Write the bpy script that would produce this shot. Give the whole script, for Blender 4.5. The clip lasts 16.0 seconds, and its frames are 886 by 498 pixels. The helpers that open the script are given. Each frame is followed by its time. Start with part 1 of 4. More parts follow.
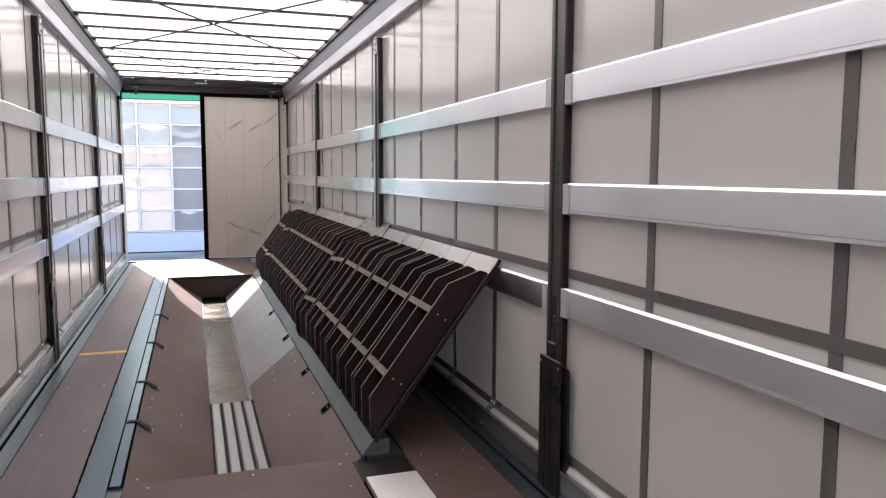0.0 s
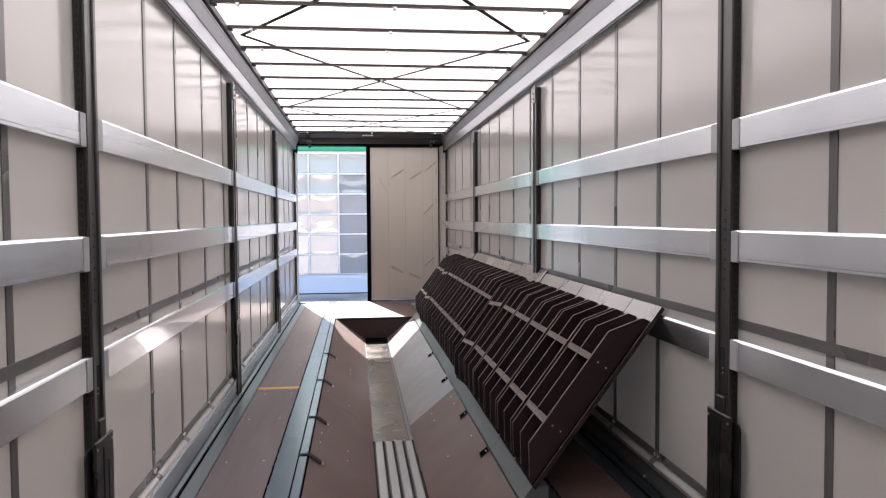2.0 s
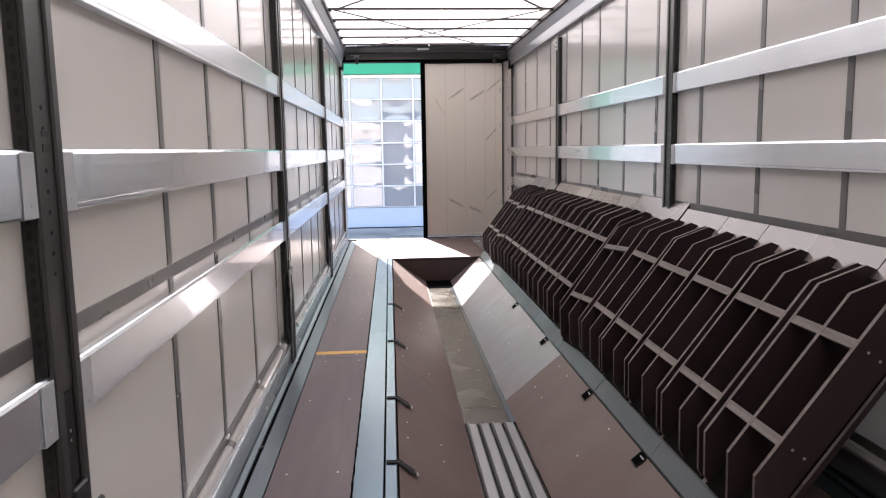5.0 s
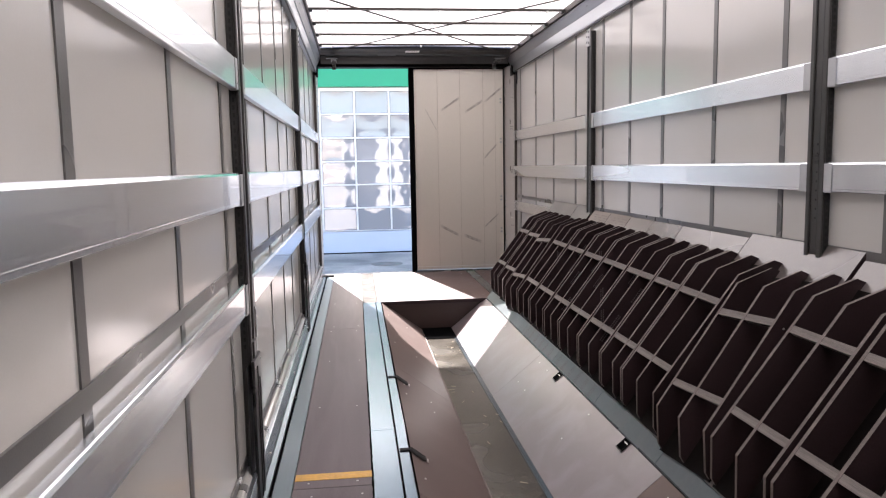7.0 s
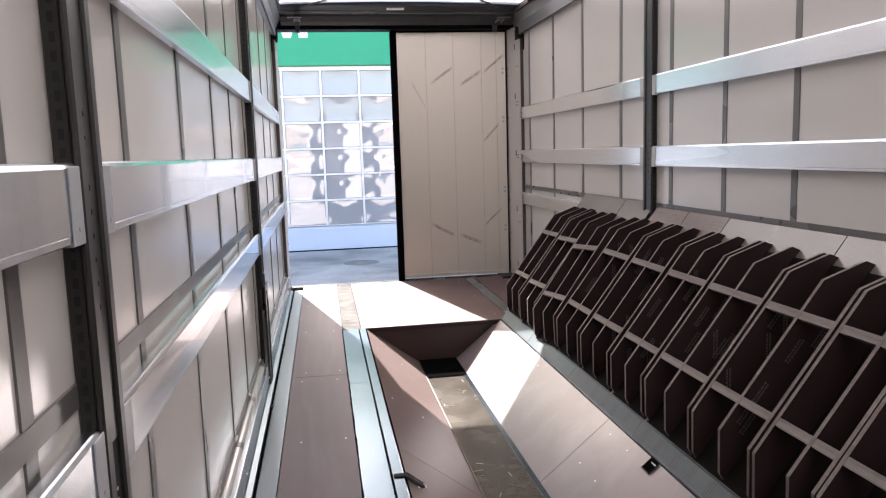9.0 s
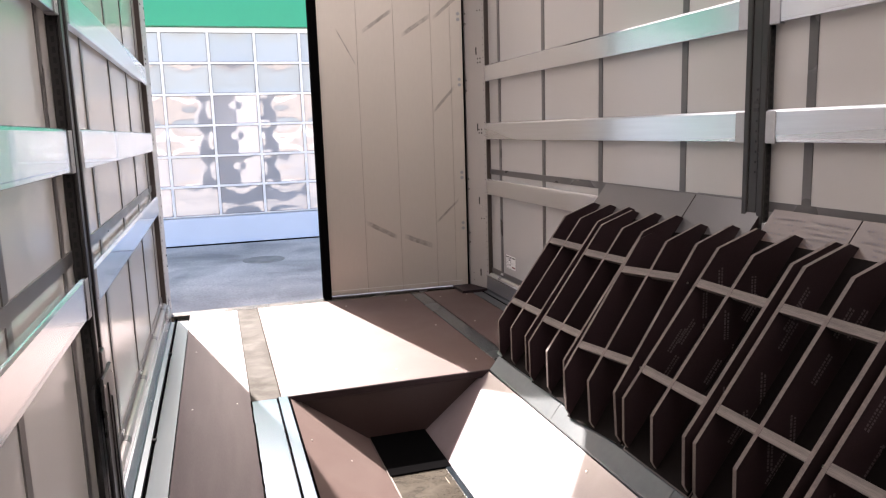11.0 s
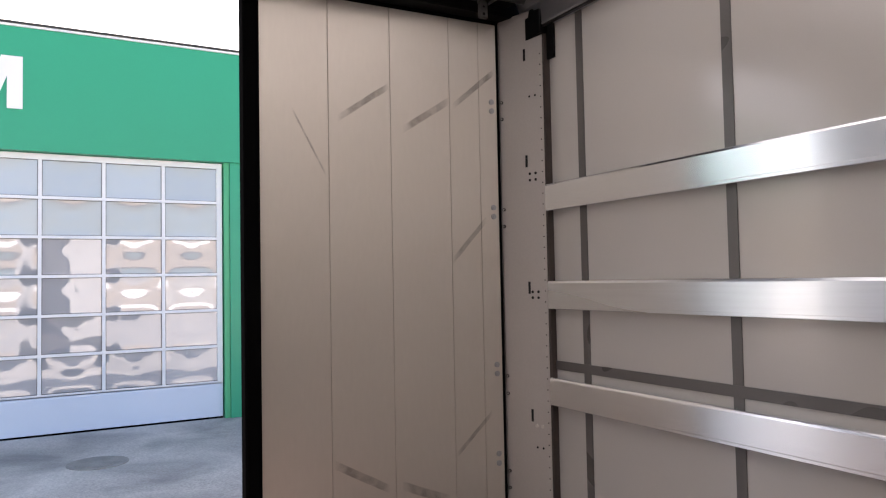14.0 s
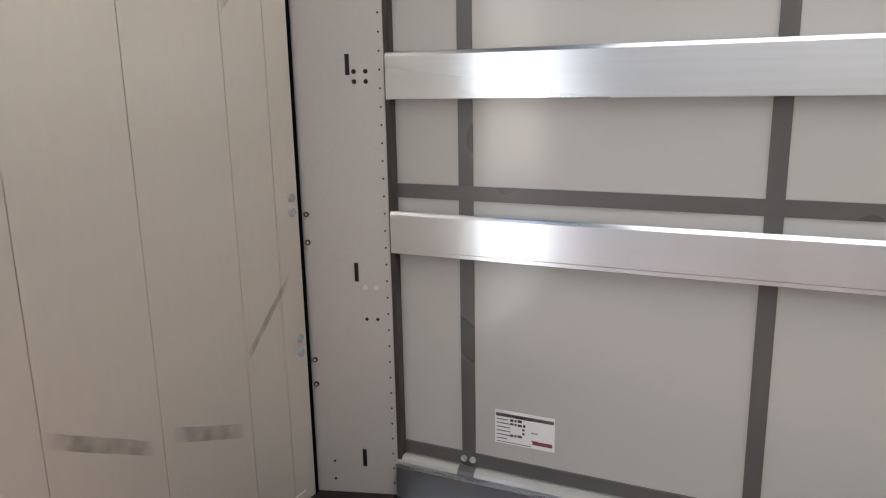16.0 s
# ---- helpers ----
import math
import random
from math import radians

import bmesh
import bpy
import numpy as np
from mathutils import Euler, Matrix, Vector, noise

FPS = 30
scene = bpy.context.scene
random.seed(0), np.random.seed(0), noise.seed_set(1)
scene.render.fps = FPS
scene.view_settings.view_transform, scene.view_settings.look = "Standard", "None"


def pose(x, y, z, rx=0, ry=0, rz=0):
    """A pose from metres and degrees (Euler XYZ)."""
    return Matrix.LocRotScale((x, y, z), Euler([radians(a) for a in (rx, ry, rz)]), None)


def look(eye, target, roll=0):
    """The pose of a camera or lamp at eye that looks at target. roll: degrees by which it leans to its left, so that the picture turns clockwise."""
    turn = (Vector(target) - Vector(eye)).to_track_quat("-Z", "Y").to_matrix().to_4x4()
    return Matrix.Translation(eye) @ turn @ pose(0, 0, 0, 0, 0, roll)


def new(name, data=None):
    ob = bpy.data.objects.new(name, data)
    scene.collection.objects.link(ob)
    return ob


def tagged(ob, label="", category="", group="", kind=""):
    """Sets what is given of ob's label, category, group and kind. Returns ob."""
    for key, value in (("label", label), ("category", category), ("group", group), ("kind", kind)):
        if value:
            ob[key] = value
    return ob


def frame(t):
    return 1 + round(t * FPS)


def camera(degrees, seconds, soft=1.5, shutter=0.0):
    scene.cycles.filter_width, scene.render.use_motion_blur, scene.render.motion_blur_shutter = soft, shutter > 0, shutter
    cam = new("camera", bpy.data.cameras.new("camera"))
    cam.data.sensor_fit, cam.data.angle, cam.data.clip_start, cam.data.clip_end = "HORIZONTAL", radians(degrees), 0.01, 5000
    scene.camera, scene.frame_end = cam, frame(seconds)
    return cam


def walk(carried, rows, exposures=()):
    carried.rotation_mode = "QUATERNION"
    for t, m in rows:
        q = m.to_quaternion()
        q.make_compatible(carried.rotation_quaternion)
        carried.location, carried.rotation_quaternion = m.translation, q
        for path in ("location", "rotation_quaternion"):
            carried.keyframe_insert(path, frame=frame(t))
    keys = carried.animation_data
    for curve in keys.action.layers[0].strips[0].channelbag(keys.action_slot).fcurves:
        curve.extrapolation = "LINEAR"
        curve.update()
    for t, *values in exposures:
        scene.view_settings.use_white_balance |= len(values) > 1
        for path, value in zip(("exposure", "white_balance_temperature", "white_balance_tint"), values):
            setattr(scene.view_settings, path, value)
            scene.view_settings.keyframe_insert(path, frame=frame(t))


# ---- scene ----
cam = camera(62.3, 16.0, soft=1.2)
PATH = [
    (0, (-0.223, 0.156, 1.376), (0.418, 2.039, 1.172), 0.2),
    (0.5, (-0.265, 0.123, 1.374), (0.142, 2.069, 1.16), -0.4),
    (1, (-0.261, 0.103, 1.376), (0.039, 2.072, 1.193), -0.6),
    (1.5, (-0.261, 0.096, 1.394), (-0.003, 2.076, 1.274), -0.6),
    (2, (-0.266, 0.098, 1.398), (-0.03, 2.082, 1.312), -0.4),
    (2.5, (-0.279, 0.112, 1.38), (-0.059, 2.095, 1.25), -0.4),
    (3, (-0.3, 0.166, 1.364), (-0.104, 2.147, 1.171), -0.3),
    (3.5, (-0.298, 0.396, 1.337), (-0.133, 2.373, 1.087), -0.4),
    (4, (-0.313, 0.679, 1.347), (-0.176, 2.654, 1.064), -0.5),
    (4.2, (-0.356, 0.815, 1.329), (-0.233, 2.79, 1.041), -0.6),
    (6.3, (-0.762, 2.47, 1.333), (-0.553, 4.446, 1.103), -1.2),
    (6.5, (-0.771, 2.609, 1.321), (-0.55, 4.584, 1.092), -1.1),
    (7, (-0.778, 3.064, 1.353), (-0.547, 5.038, 1.129), -1.0),
    (7.5, (-0.843, 3.504, 1.358), (-0.614, 5.477, 1.129), -1.1),
    (8, (-0.836, 3.948, 1.331), (-0.591, 5.918, 1.088), -1.4),
    (8.2, (-0.829, 4.113, 1.348), (-0.572, 6.081, 1.102), -1.6),
    (10.3, (-0.866, 6.067, 1.313), (-0.388, 7.985, 1.01), -1.5),
    (10.5, (-0.852, 6.3, 1.311), (-0.341, 8.208, 0.999), -1.6),
    (11, (-0.831, 6.781, 1.307), (-0.251, 8.668, 0.984), -1.8),
    (11.5, (-0.886, 7.291, 1.295), (-0.225, 9.155, 0.998), -1.7),
    (12, (-0.88, 7.739, 1.308), (-0.16, 9.597, 1.13), -1.4),
    (12.5, (-0.841, 8.183, 1.346), (-0.076, 10.031, 1.331), -1.1),
    (13, (-0.825, 8.629, 1.367), (-0.018, 10.453, 1.51), -1.2),
    (13.5, (-0.792, 9.05, 1.369), (0.066, 10.846, 1.561), -1.4),
    (14, (-0.799, 9.554, 1.357), (0.171, 11.301, 1.441), -1.1),
    (14.5, (-0.785, 10.012, 1.325), (0.343, 11.662, 1.239), -0.9),
    (15, (-0.738, 10.468, 1.301), (0.604, 11.931, 1.059), -0.6),
    (15.5, (-0.654, 10.836, 1.267), (0.885, 12.062, 0.907), -0.8),
    (16, (-0.571, 11.233, 1.257), (1.201, 12.051, 0.817), -1.1),
]
walk(cam, [(t, look(eye, target, roll)) for t, eye, target, roll in PATH], exposures=[(0.0, 2.84, 6470, 17), (1.0, 2.79, 6470, 17), (2.5, 2.67, 6480, 17), (4.0, 2.86, 6480, 17), (7.0, 2.88, 6480, 17), (10.3, 2.78, 6700, 19), (12.0, 2.75, 7050, 22), (13.0, 2.55, 6950, 19), (14.0, 2.33, 6850, 19), (14.8, 2.47, 6850, 19), (15.5, 2.75, 6680, 15), (16.0, 3.08, 6450, 9)])

# ---- light ----
SUN_TRAVEL = Vector((0.236, -1.0, -0.80)).normalized()
world = bpy.data.worlds.new("sky")
scene.world = world
world.use_nodes = True
wn = world.node_tree
sky = wn.nodes.new("ShaderNodeTexSky")
sky.sky_type, sky.sun_disc = "NISHITA", False
sky.sun_elevation = math.asin(-SUN_TRAVEL.z)
sky.sun_rotation = math.atan2(-SUN_TRAVEL.x, -SUN_TRAVEL.y)
sky.air_density, sky.dust_density = 1.0, 3.2
wn.links.new(sky.outputs[0], wn.nodes["Background"].inputs[0])
wn.nodes["Background"].inputs[1].default_value = 0.083
sun = new("sun", bpy.data.lights.new("sun", "SUN"))
sun.data.energy, sun.data.angle, sun.data.color = 4.3, radians(0.5), (1.0, 0.965, 0.92)
sun.rotation_euler = SUN_TRAVEL.to_track_quat("-Z", "Y").to_euler()

# ---- plan (metres) ----
GROUND = -0.845
WALL = 1.256            # curtain's inner face
RAIL = 1.218            # inner face of the slats
POSTS = [-0.237, 2.915, 6.067, 9.209]
HALF = 0.060            # half of a sliding post's width
FRONT, REAR = -1.12, 12.45
CANT_LOW, CANT_TOP, ROOF = 2.512, 2.745, 2.745
RAILS = [(0.787, 0.909), (1.217, 1.342), (1.660, 1.782)]
STRAPS = {-1: [-0.69, 0.065, 0.82, 1.545, 2.321, 2.996, 3.761, 4.365, 5.08, 5.815, 6.46, 7.135, 7.829, 8.424, 9.038, 9.753, 10.528, 11.274, 12.029],
          1: [-0.69, 0.015, 0.74, 1.51, 2.286, 2.965, 3.65, 4.264, 4.969, 5.664, 6.389, 7.074, 7.779, 8.368, 8.967, 9.723, 10.488, 11.235, 12.003]}
TX0, TX1 = -0.555, 0.515     # well, top
BX0, BX1 = -0.155, 0.155     # well, bottom
TY0, TY1 = 3.56, 10.397
DEEP = -0.30


def roof_z(y):
    """Height of the roof bows, which fall a little towards the rear."""
    return ROOF - 0.0040 * max(0.0, y - 4.8)



# ---- materials ----
def material(name, base, rough=0.5, metal=0.0, vary=0.12, scale=3.0, fine=60.0, bump=0.15, stretch=(1, 1, 1), spec=0.5, rand=0.0, dirt=None, dirt_amount=0.5, dirt_scale=1.5, rough_vary=0.12, coat=0.0, spread=None, coat_rough=0.03, dirt_top=0.90):
    """A painted, wooden or metal surface: colour in two scales of noise, uneven gloss, fine relief, and stains of colour dirt."""
    m = bpy.data.materials.new(name)
    m.use_nodes = True
    nt = m.node_tree
    n, l = nt.nodes, nt.links
    b = n["Principled BSDF"]
    tc = n.new("ShaderNodeTexCoord")
    geo = n.new("ShaderNodeObjectInfo")
    add = n.new("ShaderNodeVectorMath")
    l.new(tc.outputs["Object"], add.inputs[0])
    mul = n.new("ShaderNodeMath")
    mul.operation = "MULTIPLY"
    l.new(geo.outputs["Random"], mul.inputs[0])
    mul.inputs[1].default_value = 40 if rand else 0
    l.new(mul.outputs[0], add.inputs[1])
    mp = n.new("ShaderNodeMapping")
    mp.inputs["Scale"].default_value = stretch
    l.new(add.outputs[0], mp.inputs[0])

    def noise_node(s, detail=4):
        x = n.new("ShaderNodeTexNoise")
        x.inputs["Scale"].default_value, x.inputs["Detail"].default_value = s, detail
        l.new(mp.outputs[0], x.inputs["Vector"])
        return x.outputs["Fac"]

    big, small = noise_node(scale), noise_node(fine, 6)
    mix = n.new("ShaderNodeMath")
    mix.operation = "MULTIPLY_ADD"
    l.new(small, mix.inputs[0])
    mix.inputs[1].default_value = 0.5
    half = n.new("ShaderNodeMath")
    half.operation = "MULTIPLY"
    l.new(big, half.inputs[0])
    half.inputs[1].default_value = 0.5
    l.new(half.outputs[0], mix.inputs[2])
    ramp = n.new("ShaderNodeMapRange")
    ramp.inputs[1].default_value, ramp.inputs[2].default_value = 0.25, 0.75
    ramp.inputs[3].default_value, ramp.inputs[4].default_value = 1 - vary, 1 + vary
    l.new(mix.outputs[0], ramp.inputs[0])
    col = n.new("ShaderNodeVectorMath")
    col.operation = "SCALE"
    col.inputs[0].default_value = base
    if rand:
        r2 = n.new("ShaderNodeMapRange")
        r2.inputs[3].default_value, r2.inputs[4].default_value = 1 - rand, 1 + rand
        l.new(geo.outputs["Random"], r2.inputs[0])
        m2 = n.new("ShaderNodeMath")
        m2.operation = "MULTIPLY"
        l.new(ramp.outputs[0], m2.inputs[0])
        l.new(r2.outputs[0], m2.inputs[1])
        l.new(m2.outputs[0], col.inputs["Scale"])
    else:
        l.new(ramp.outputs[0], col.inputs["Scale"])
    out = col.outputs[0]
    if dirt:
        d = n.new("ShaderNodeTexNoise")
        d.inputs["Scale"].default_value, d.inputs["Detail"].default_value, d.inputs["Distortion"].default_value = dirt_scale, 8, 0.6
        l.new(mp.outputs[0], d.inputs["Vector"])
        dr = n.new("ShaderNodeMapRange")
        dr.inputs[1].default_value, dr.inputs[2].default_value, dr.inputs[4].default_value = 0.45, dirt_top, dirt_amount
        l.new(d.outputs["Fac"], dr.inputs[0])
        dm = n.new("ShaderNodeMix")
        dm.data_type = "RGBA"
        l.new(dr.outputs[0], dm.inputs[0])
        l.new(out, dm.inputs[6])
        dm.inputs[7].default_value = (*dirt, 1)
        out = dm.outputs[2]
    l.new(out, b.inputs["Base Color"])
    rr = n.new("ShaderNodeMapRange")
    rr.inputs[3].default_value, rr.inputs[4].default_value = max(0.03, rough - rough_vary), min(1, rough + rough_vary)
    rr.inputs[1].default_value, rr.inputs[2].default_value = 0.1, 0.9
    l.new(noise_node(scale * 0.6, 1), rr.inputs[0])
    l.new(rr.outputs[0], b.inputs["Roughness"])
    b.inputs["Metallic"].default_value = metal
    b.inputs["Specular IOR Level"].default_value = spec
    b.inputs["Coat Weight"].default_value, b.inputs["Coat Roughness"].default_value = coat, coat_rough
    if spread:
        b.inputs["Anisotropic"].default_value = 0.75
        way = n.new("ShaderNodeCombineXYZ")
        for i in range(3):
            way.inputs[i].default_value = spread[i]
        l.new(way.outputs[0], b.inputs["Tangent"])
    if bump:
        bp = n.new("ShaderNodeBump")
        bp.inputs["Strength"].default_value, bp.inputs["Distance"].default_value = bump, 0.002
        l.new(small, bp.inputs["Height"])
        l.new(bp.outputs[0], b.inputs["Normal"])
    return m


M = {}
M["curtain"] = material("grey_tarpaulin", (0.462, 0.449, 0.427), 0.15, 0, 0.035, 0.8, 260, 0.02, spec=0.80, rough_vary=0.05)
M["strap"] = material("grey_strap", (0.096, 0.092, 0.089), 0.32, 0, 0.12, 6, 300, 0.12, spec=0.6)
# slat base shifted to blue to carry the reflection of sky and yard
M["alu"] = material("extruded_aluminium", (0.88, 0.92, 0.965), 0.26, 1.0, 0.06, 4, 90, 0.03, stretch=(1, 0.03, 1), rough_vary=0.06, coat=0.6, spread=(0, 0, 1))
M["groove"] = material("worn_grooved_aluminium", (0.72, 0.71, 0.69), 0.5, 0.6, 0.1, 4, 90, 0.05, rough_vary=0.06)
M["alu_cap"] = material("slat_end_cap", (0.40, 0.41, 0.42), 0.5, 0.3, 0.1, 20, 120, 0.1)
M["cant"] = material("anodised_cant_rail", (0.46, 0.475, 0.50), 0.36, 0.9, 0.06, 3, 70, 0.05, stretch=(1, 0.05, 1))
M["black"] = material("black_painted_steel", (0.013, 0.012, 0.012), 0.36, 0, 0.3, 5, 60, 0.2, dirt=(0.035, 0.032, 0.03), dirt_amount=0.3, dirt_scale=6, spec=0.4)
M["posface"] = material("dark_grey_coated_steel", (0.025, 0.0235, 0.0225), 0.34, 0, 0.18, 5, 60, 0.12, stretch=(1, 1, 0.1), spec=0.5)
M["scuffed"] = material("scuffed_black_steel", (0.010, 0.0095, 0.0095), 0.34, 0, 0.3, 5, 60, 0.3, dirt=(0.075, 0.066, 0.060), dirt_amount=0.75, dirt_scale=9, spec=0.4)
# near-black fill that stands in for shade inside slots, holes and gaps
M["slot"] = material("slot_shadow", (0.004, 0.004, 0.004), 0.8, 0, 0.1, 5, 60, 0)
M["ply"] = material("brown_film_faced_plywood", (0.110, 0.077, 0.068), 0.52, 0, 0.13, 1.5, 160, 0.18, rand=0.08, dirt=(0.18, 0.148, 0.135), dirt_amount=0.40, dirt_scale=2.6, spec=0.32, rough_vary=0.06)
# same worn plywood film; silvery sheen of the right slope mixed into its colours
M["sheenply"] = material("worn_plywood_film_with_sheen_tint", (0.148, 0.119, 0.124), 0.36, 0, 0.12, 1.5, 160, 0.2, rand=0.14, dirt=(0.25, 0.228, 0.25), dirt_amount=0.65, dirt_scale=4.5, spec=0.6, rough_vary=0.08, coat=0.22, coat_rough=0.24)
M["deck"] = material("brown_plywood_deck", (0.084, 0.053, 0.047), 0.58, 0, 0.20, 1.5, 160, 0.3, rand=0.06, dirt=(0.130, 0.106, 0.102), dirt_amount=0.45, dirt_scale=3.5, spec=0.30, rough_vary=0.08)
M["dusty"] = material("dusty_plywood_deck", (0.116, 0.093, 0.098), 0.56, 0, 0.22, 2.5, 160, 0.3, stretch=(3, 0.25, 1), rand=0.06, dirt=(0.20, 0.168, 0.175), dirt_amount=0.45, dirt_scale=4, spec=0.34, rough_vary=0.08)
M["endply"] = material("red_brown_plywood", (0.030, 0.017, 0.015), 0.36, 0, 0.2, 2, 140, 0.15, spec=0.4)
M["rib"] = material("dark_phenolic_plywood", (0.0230, 0.0137, 0.0152), 0.42, 0, 0.25, 2, 140, 0.15, rand=0.2, spec=0.20)
M["ribedge"] = material("cut_plywood_edge", (0.112, 0.090, 0.082), 0.7, 0, 0.5, 14, 120, 0.3, stretch=(1, 1, 1))
M["slat"] = material("grey_plywood_batten", (0.132, 0.113, 0.103), 0.7, 0, 0.55, 5, 60, 0.3, stretch=(14, 0.5, 14))
M["panel"] = material("cover_panel_film", (0.115, 0.099, 0.092), 0.30, 0, 0.10, 2, 100, 0.10, rand=0.18, spec=0.8, coat=0.5, coat_rough=0.22)
M["brownpanel"] = material("brown_cover_film", (0.090, 0.066, 0.058), 0.34, 0, 0.12, 3, 100, 0.10, spec=0.6, coat=0.3, coat_rough=0.25)
M["greypanel"] = material("dark_grey_cover_film", (0.056, 0.055, 0.057), 0.32, 0, 0.12, 3, 100, 0.10, spec=0.7, coat=0.3, coat_rough=0.25)
# base tinted blue for the sky that the galvanised strips mirror
M["galv"] = material("galvanised_sheet_sky_tint", (0.102, 0.145, 0.182), 0.24, 1.0, 0.12, 2, 30, 0.06, rough_vary=0.05, dirt=(0.10, 0.11, 0.12), dirt_amount=0.3, dirt_scale=6)
M["straw"] = material("pale_wood_splinters", (0.34, 0.29, 0.22), 0.7, 0, 0.2, 30, 200, 0.1)
M["galvdull"] = material("worn_galvanised_sheet", (0.056, 0.050, 0.040), 0.24, 0.35, 0.6, 5, 70, 0.4, dirt=(0.14, 0.125, 0.10), dirt_amount=0.65, dirt_scale=14, spec=0.35)
M["dirty"] = material("dirty_speckled_steel", (0.024, 0.021, 0.015), 0.8, 0, 0.55, 9, 40, 0.5, dirt=(0.062, 0.060, 0.052), dirt_amount=0.8, dirt_scale=9, spec=0.15, dirt_top=0.75)
M["latch"] = material("dull_zinc_latch", (0.13, 0.13, 0.13), 0.5, 0.3, 0.15, 8, 60, 0.1)
# almost black, for the deep shade between the ribs
M["ribshade"] = material("rib_gap_shade", (0.006, 0.0045, 0.0042), 0.7, 0, 0.2, 3, 60, 0.1, spec=0.05)
M["ledge"] = material("grey_folded_ledge", (0.098, 0.116, 0.122), 0.40, 0.2, 0.14, 3, 40, 0.12, dirt=(0.17, 0.155, 0.15), dirt_amount=0.4, dirt_scale=4)
M["steel"] = material("grey_painted_steel", (0.058, 0.069, 0.075), 0.24, 0.4, 0.12, 3, 60, 0.10)
M["carriage"] = material("dark_grey_roof_carriage", (0.034, 0.0345, 0.036), 0.5, 0.0, 0.15, 4, 60, 0.1, spec=0.3)
M["matte"] = material("matte_black_steel", (0.0045, 0.0045, 0.005), 0.55, 0, 0.3, 5, 60, 0.2, spec=0.1)
M["beamlip"] = material("aluminium_lip", (0.50, 0.515, 0.54), 0.26, 0.9, 0.08, 3, 60, 0.06, stretch=(1, 0.06, 1))
M["hinge"] = material("pale_zinc_hinge", (0.42, 0.42, 0.42), 0.5, 0.4, 0.1, 8, 60, 0.1)
M["edge"] = material("dull_aluminium_edge_profile", (0.175, 0.21, 0.232), 0.30, 0.9, 0.10, 3, 60, 0.08, stretch=(1, 0.06, 1), rough_vary=0.08)
M["ridge"] = material("ribbed_floor_aluminium", (0.20, 0.20, 0.205), 0.32, 0.8, 0.12, 4, 70, 0.06, stretch=(1, 0.05, 1))
M["screw"] = material("zinc_screw", (0.6, 0.58, 0.55), 0.35, 1.0, 0.1, 50, 200, 0)
M["rivet"] = material("bright_rivet", (0.85, 0.85, 0.84), 0.3, 0.6, 0.05, 50, 200, 0)
M["gasket"] = material("dark_brown_gasket", (0.055, 0.045, 0.040), 0.5, 0, 0.1, 8, 80, 0.1, spec=0.3)
M["yellow"] = material("yellow_marking_tape", (0.62, 0.34, 0.06), 0.55, 0, 0.25, 8, 60, 0.2, dirt=(0.45, 0.36, 0.24), dirt_amount=0.8, dirt_scale=8)
M["door"] = material("rear_door_aluminium_panel", (0.66, 0.615, 0.55), 0.42, 0.55, 0.035, 2.0, 60, 0.012, stretch=(1, 1, 0.25), spec=0.4, rough_vary=0.09, spread=(1, 0, 0))
M["smear"] = material("dried_mud_smear", (0.30, 0.25, 0.20), 0.6, 0.2, 0.35, 9, 60, 0.1)
M["post"] = material("grey_coated_corner_post", (0.46, 0.44, 0.42), 0.40, 0.2, 0.06, 2, 100, 0.08)
M["rubber"] = material("black_rubber_seal", (0.0030, 0.0030, 0.0032), 0.6, 0, 0.2, 8, 80, 0.1, spec=0.0)
M["label"] = material("white_label", (0.82, 0.82, 0.80), 0.4, 0, 0.03, 10, 100, 0)
M["ink"] = material("dark_ink", (0.05, 0.045, 0.05), 0.6, 0, 0.1, 10, 100, 0)
M["red"] = material("red_brown_ink", (0.22, 0.05, 0.06), 0.6, 0, 0.1, 10, 100, 0)
M["bow"] = material("roof_bow_steel", (0.62, 0.60, 0.58), 0.5, 0.0, 0.12, 5, 60, 0.1, spec=0.3)
M["belt"] = material("black_roof_strap", (0.055, 0.047, 0.042), 0.7, 0, 0.2, 5, 90, 0.1, spec=0.2)
M["asphalt"] = material("worn_concrete_yard", (0.49, 0.455, 0.412), 0.8, 0, 0.55, 0.7, 42, 0.3, dirt=(0.19, 0.183, 0.175), dirt_amount=0.75, dirt_scale=0.8, dirt_top=0.72)
M["iron"] = material("cast_iron_cover", (0.30, 0.28, 0.25), 0.75, 0.0, 0.3, 8, 40, 0.4, dirt=(0.14, 0.135, 0.13), dirt_amount=0.7, dirt_scale=3)
M["green"] = material("green_facade_sheet", (0.008, 0.35, 0.185), 0.38, 0, 0.04, 1, 60, 0.05)
M["greenline"] = material("green_joint", (0.008, 0.20, 0.09), 0.5, 0, 0.05, 1, 60, 0.0)
M["greentrim"] = material("light_green_trim", (0.05, 0.42, 0.19), 0.4, 0, 0.04, 1, 60, 0.05)
M["gateframe"] = material("white_gate_frame", (0.84, 0.84, 0.83), 0.4, 0, 0.03, 2, 60, 0.05)
M["gatepanel"] = material("pale_blue_gate_panel", (0.62, 0.70, 0.80), 0.35, 0, 0.03, 2, 60, 0.05)
M["letter"] = material("white_letter", (0.85, 0.85, 0.85), 0.4, 0, 0.02, 4, 60, 0)
M["inside"] = material("dim_hall_wall", (0.30, 0.29, 0.27), 0.8, 0, 0.2, 0.7, 20, 0.1)
M["beige"] = material("beige_plaster", (0.27, 0.23, 0.185), 0.7, 0, 0.1, 0.5, 20, 0.1)
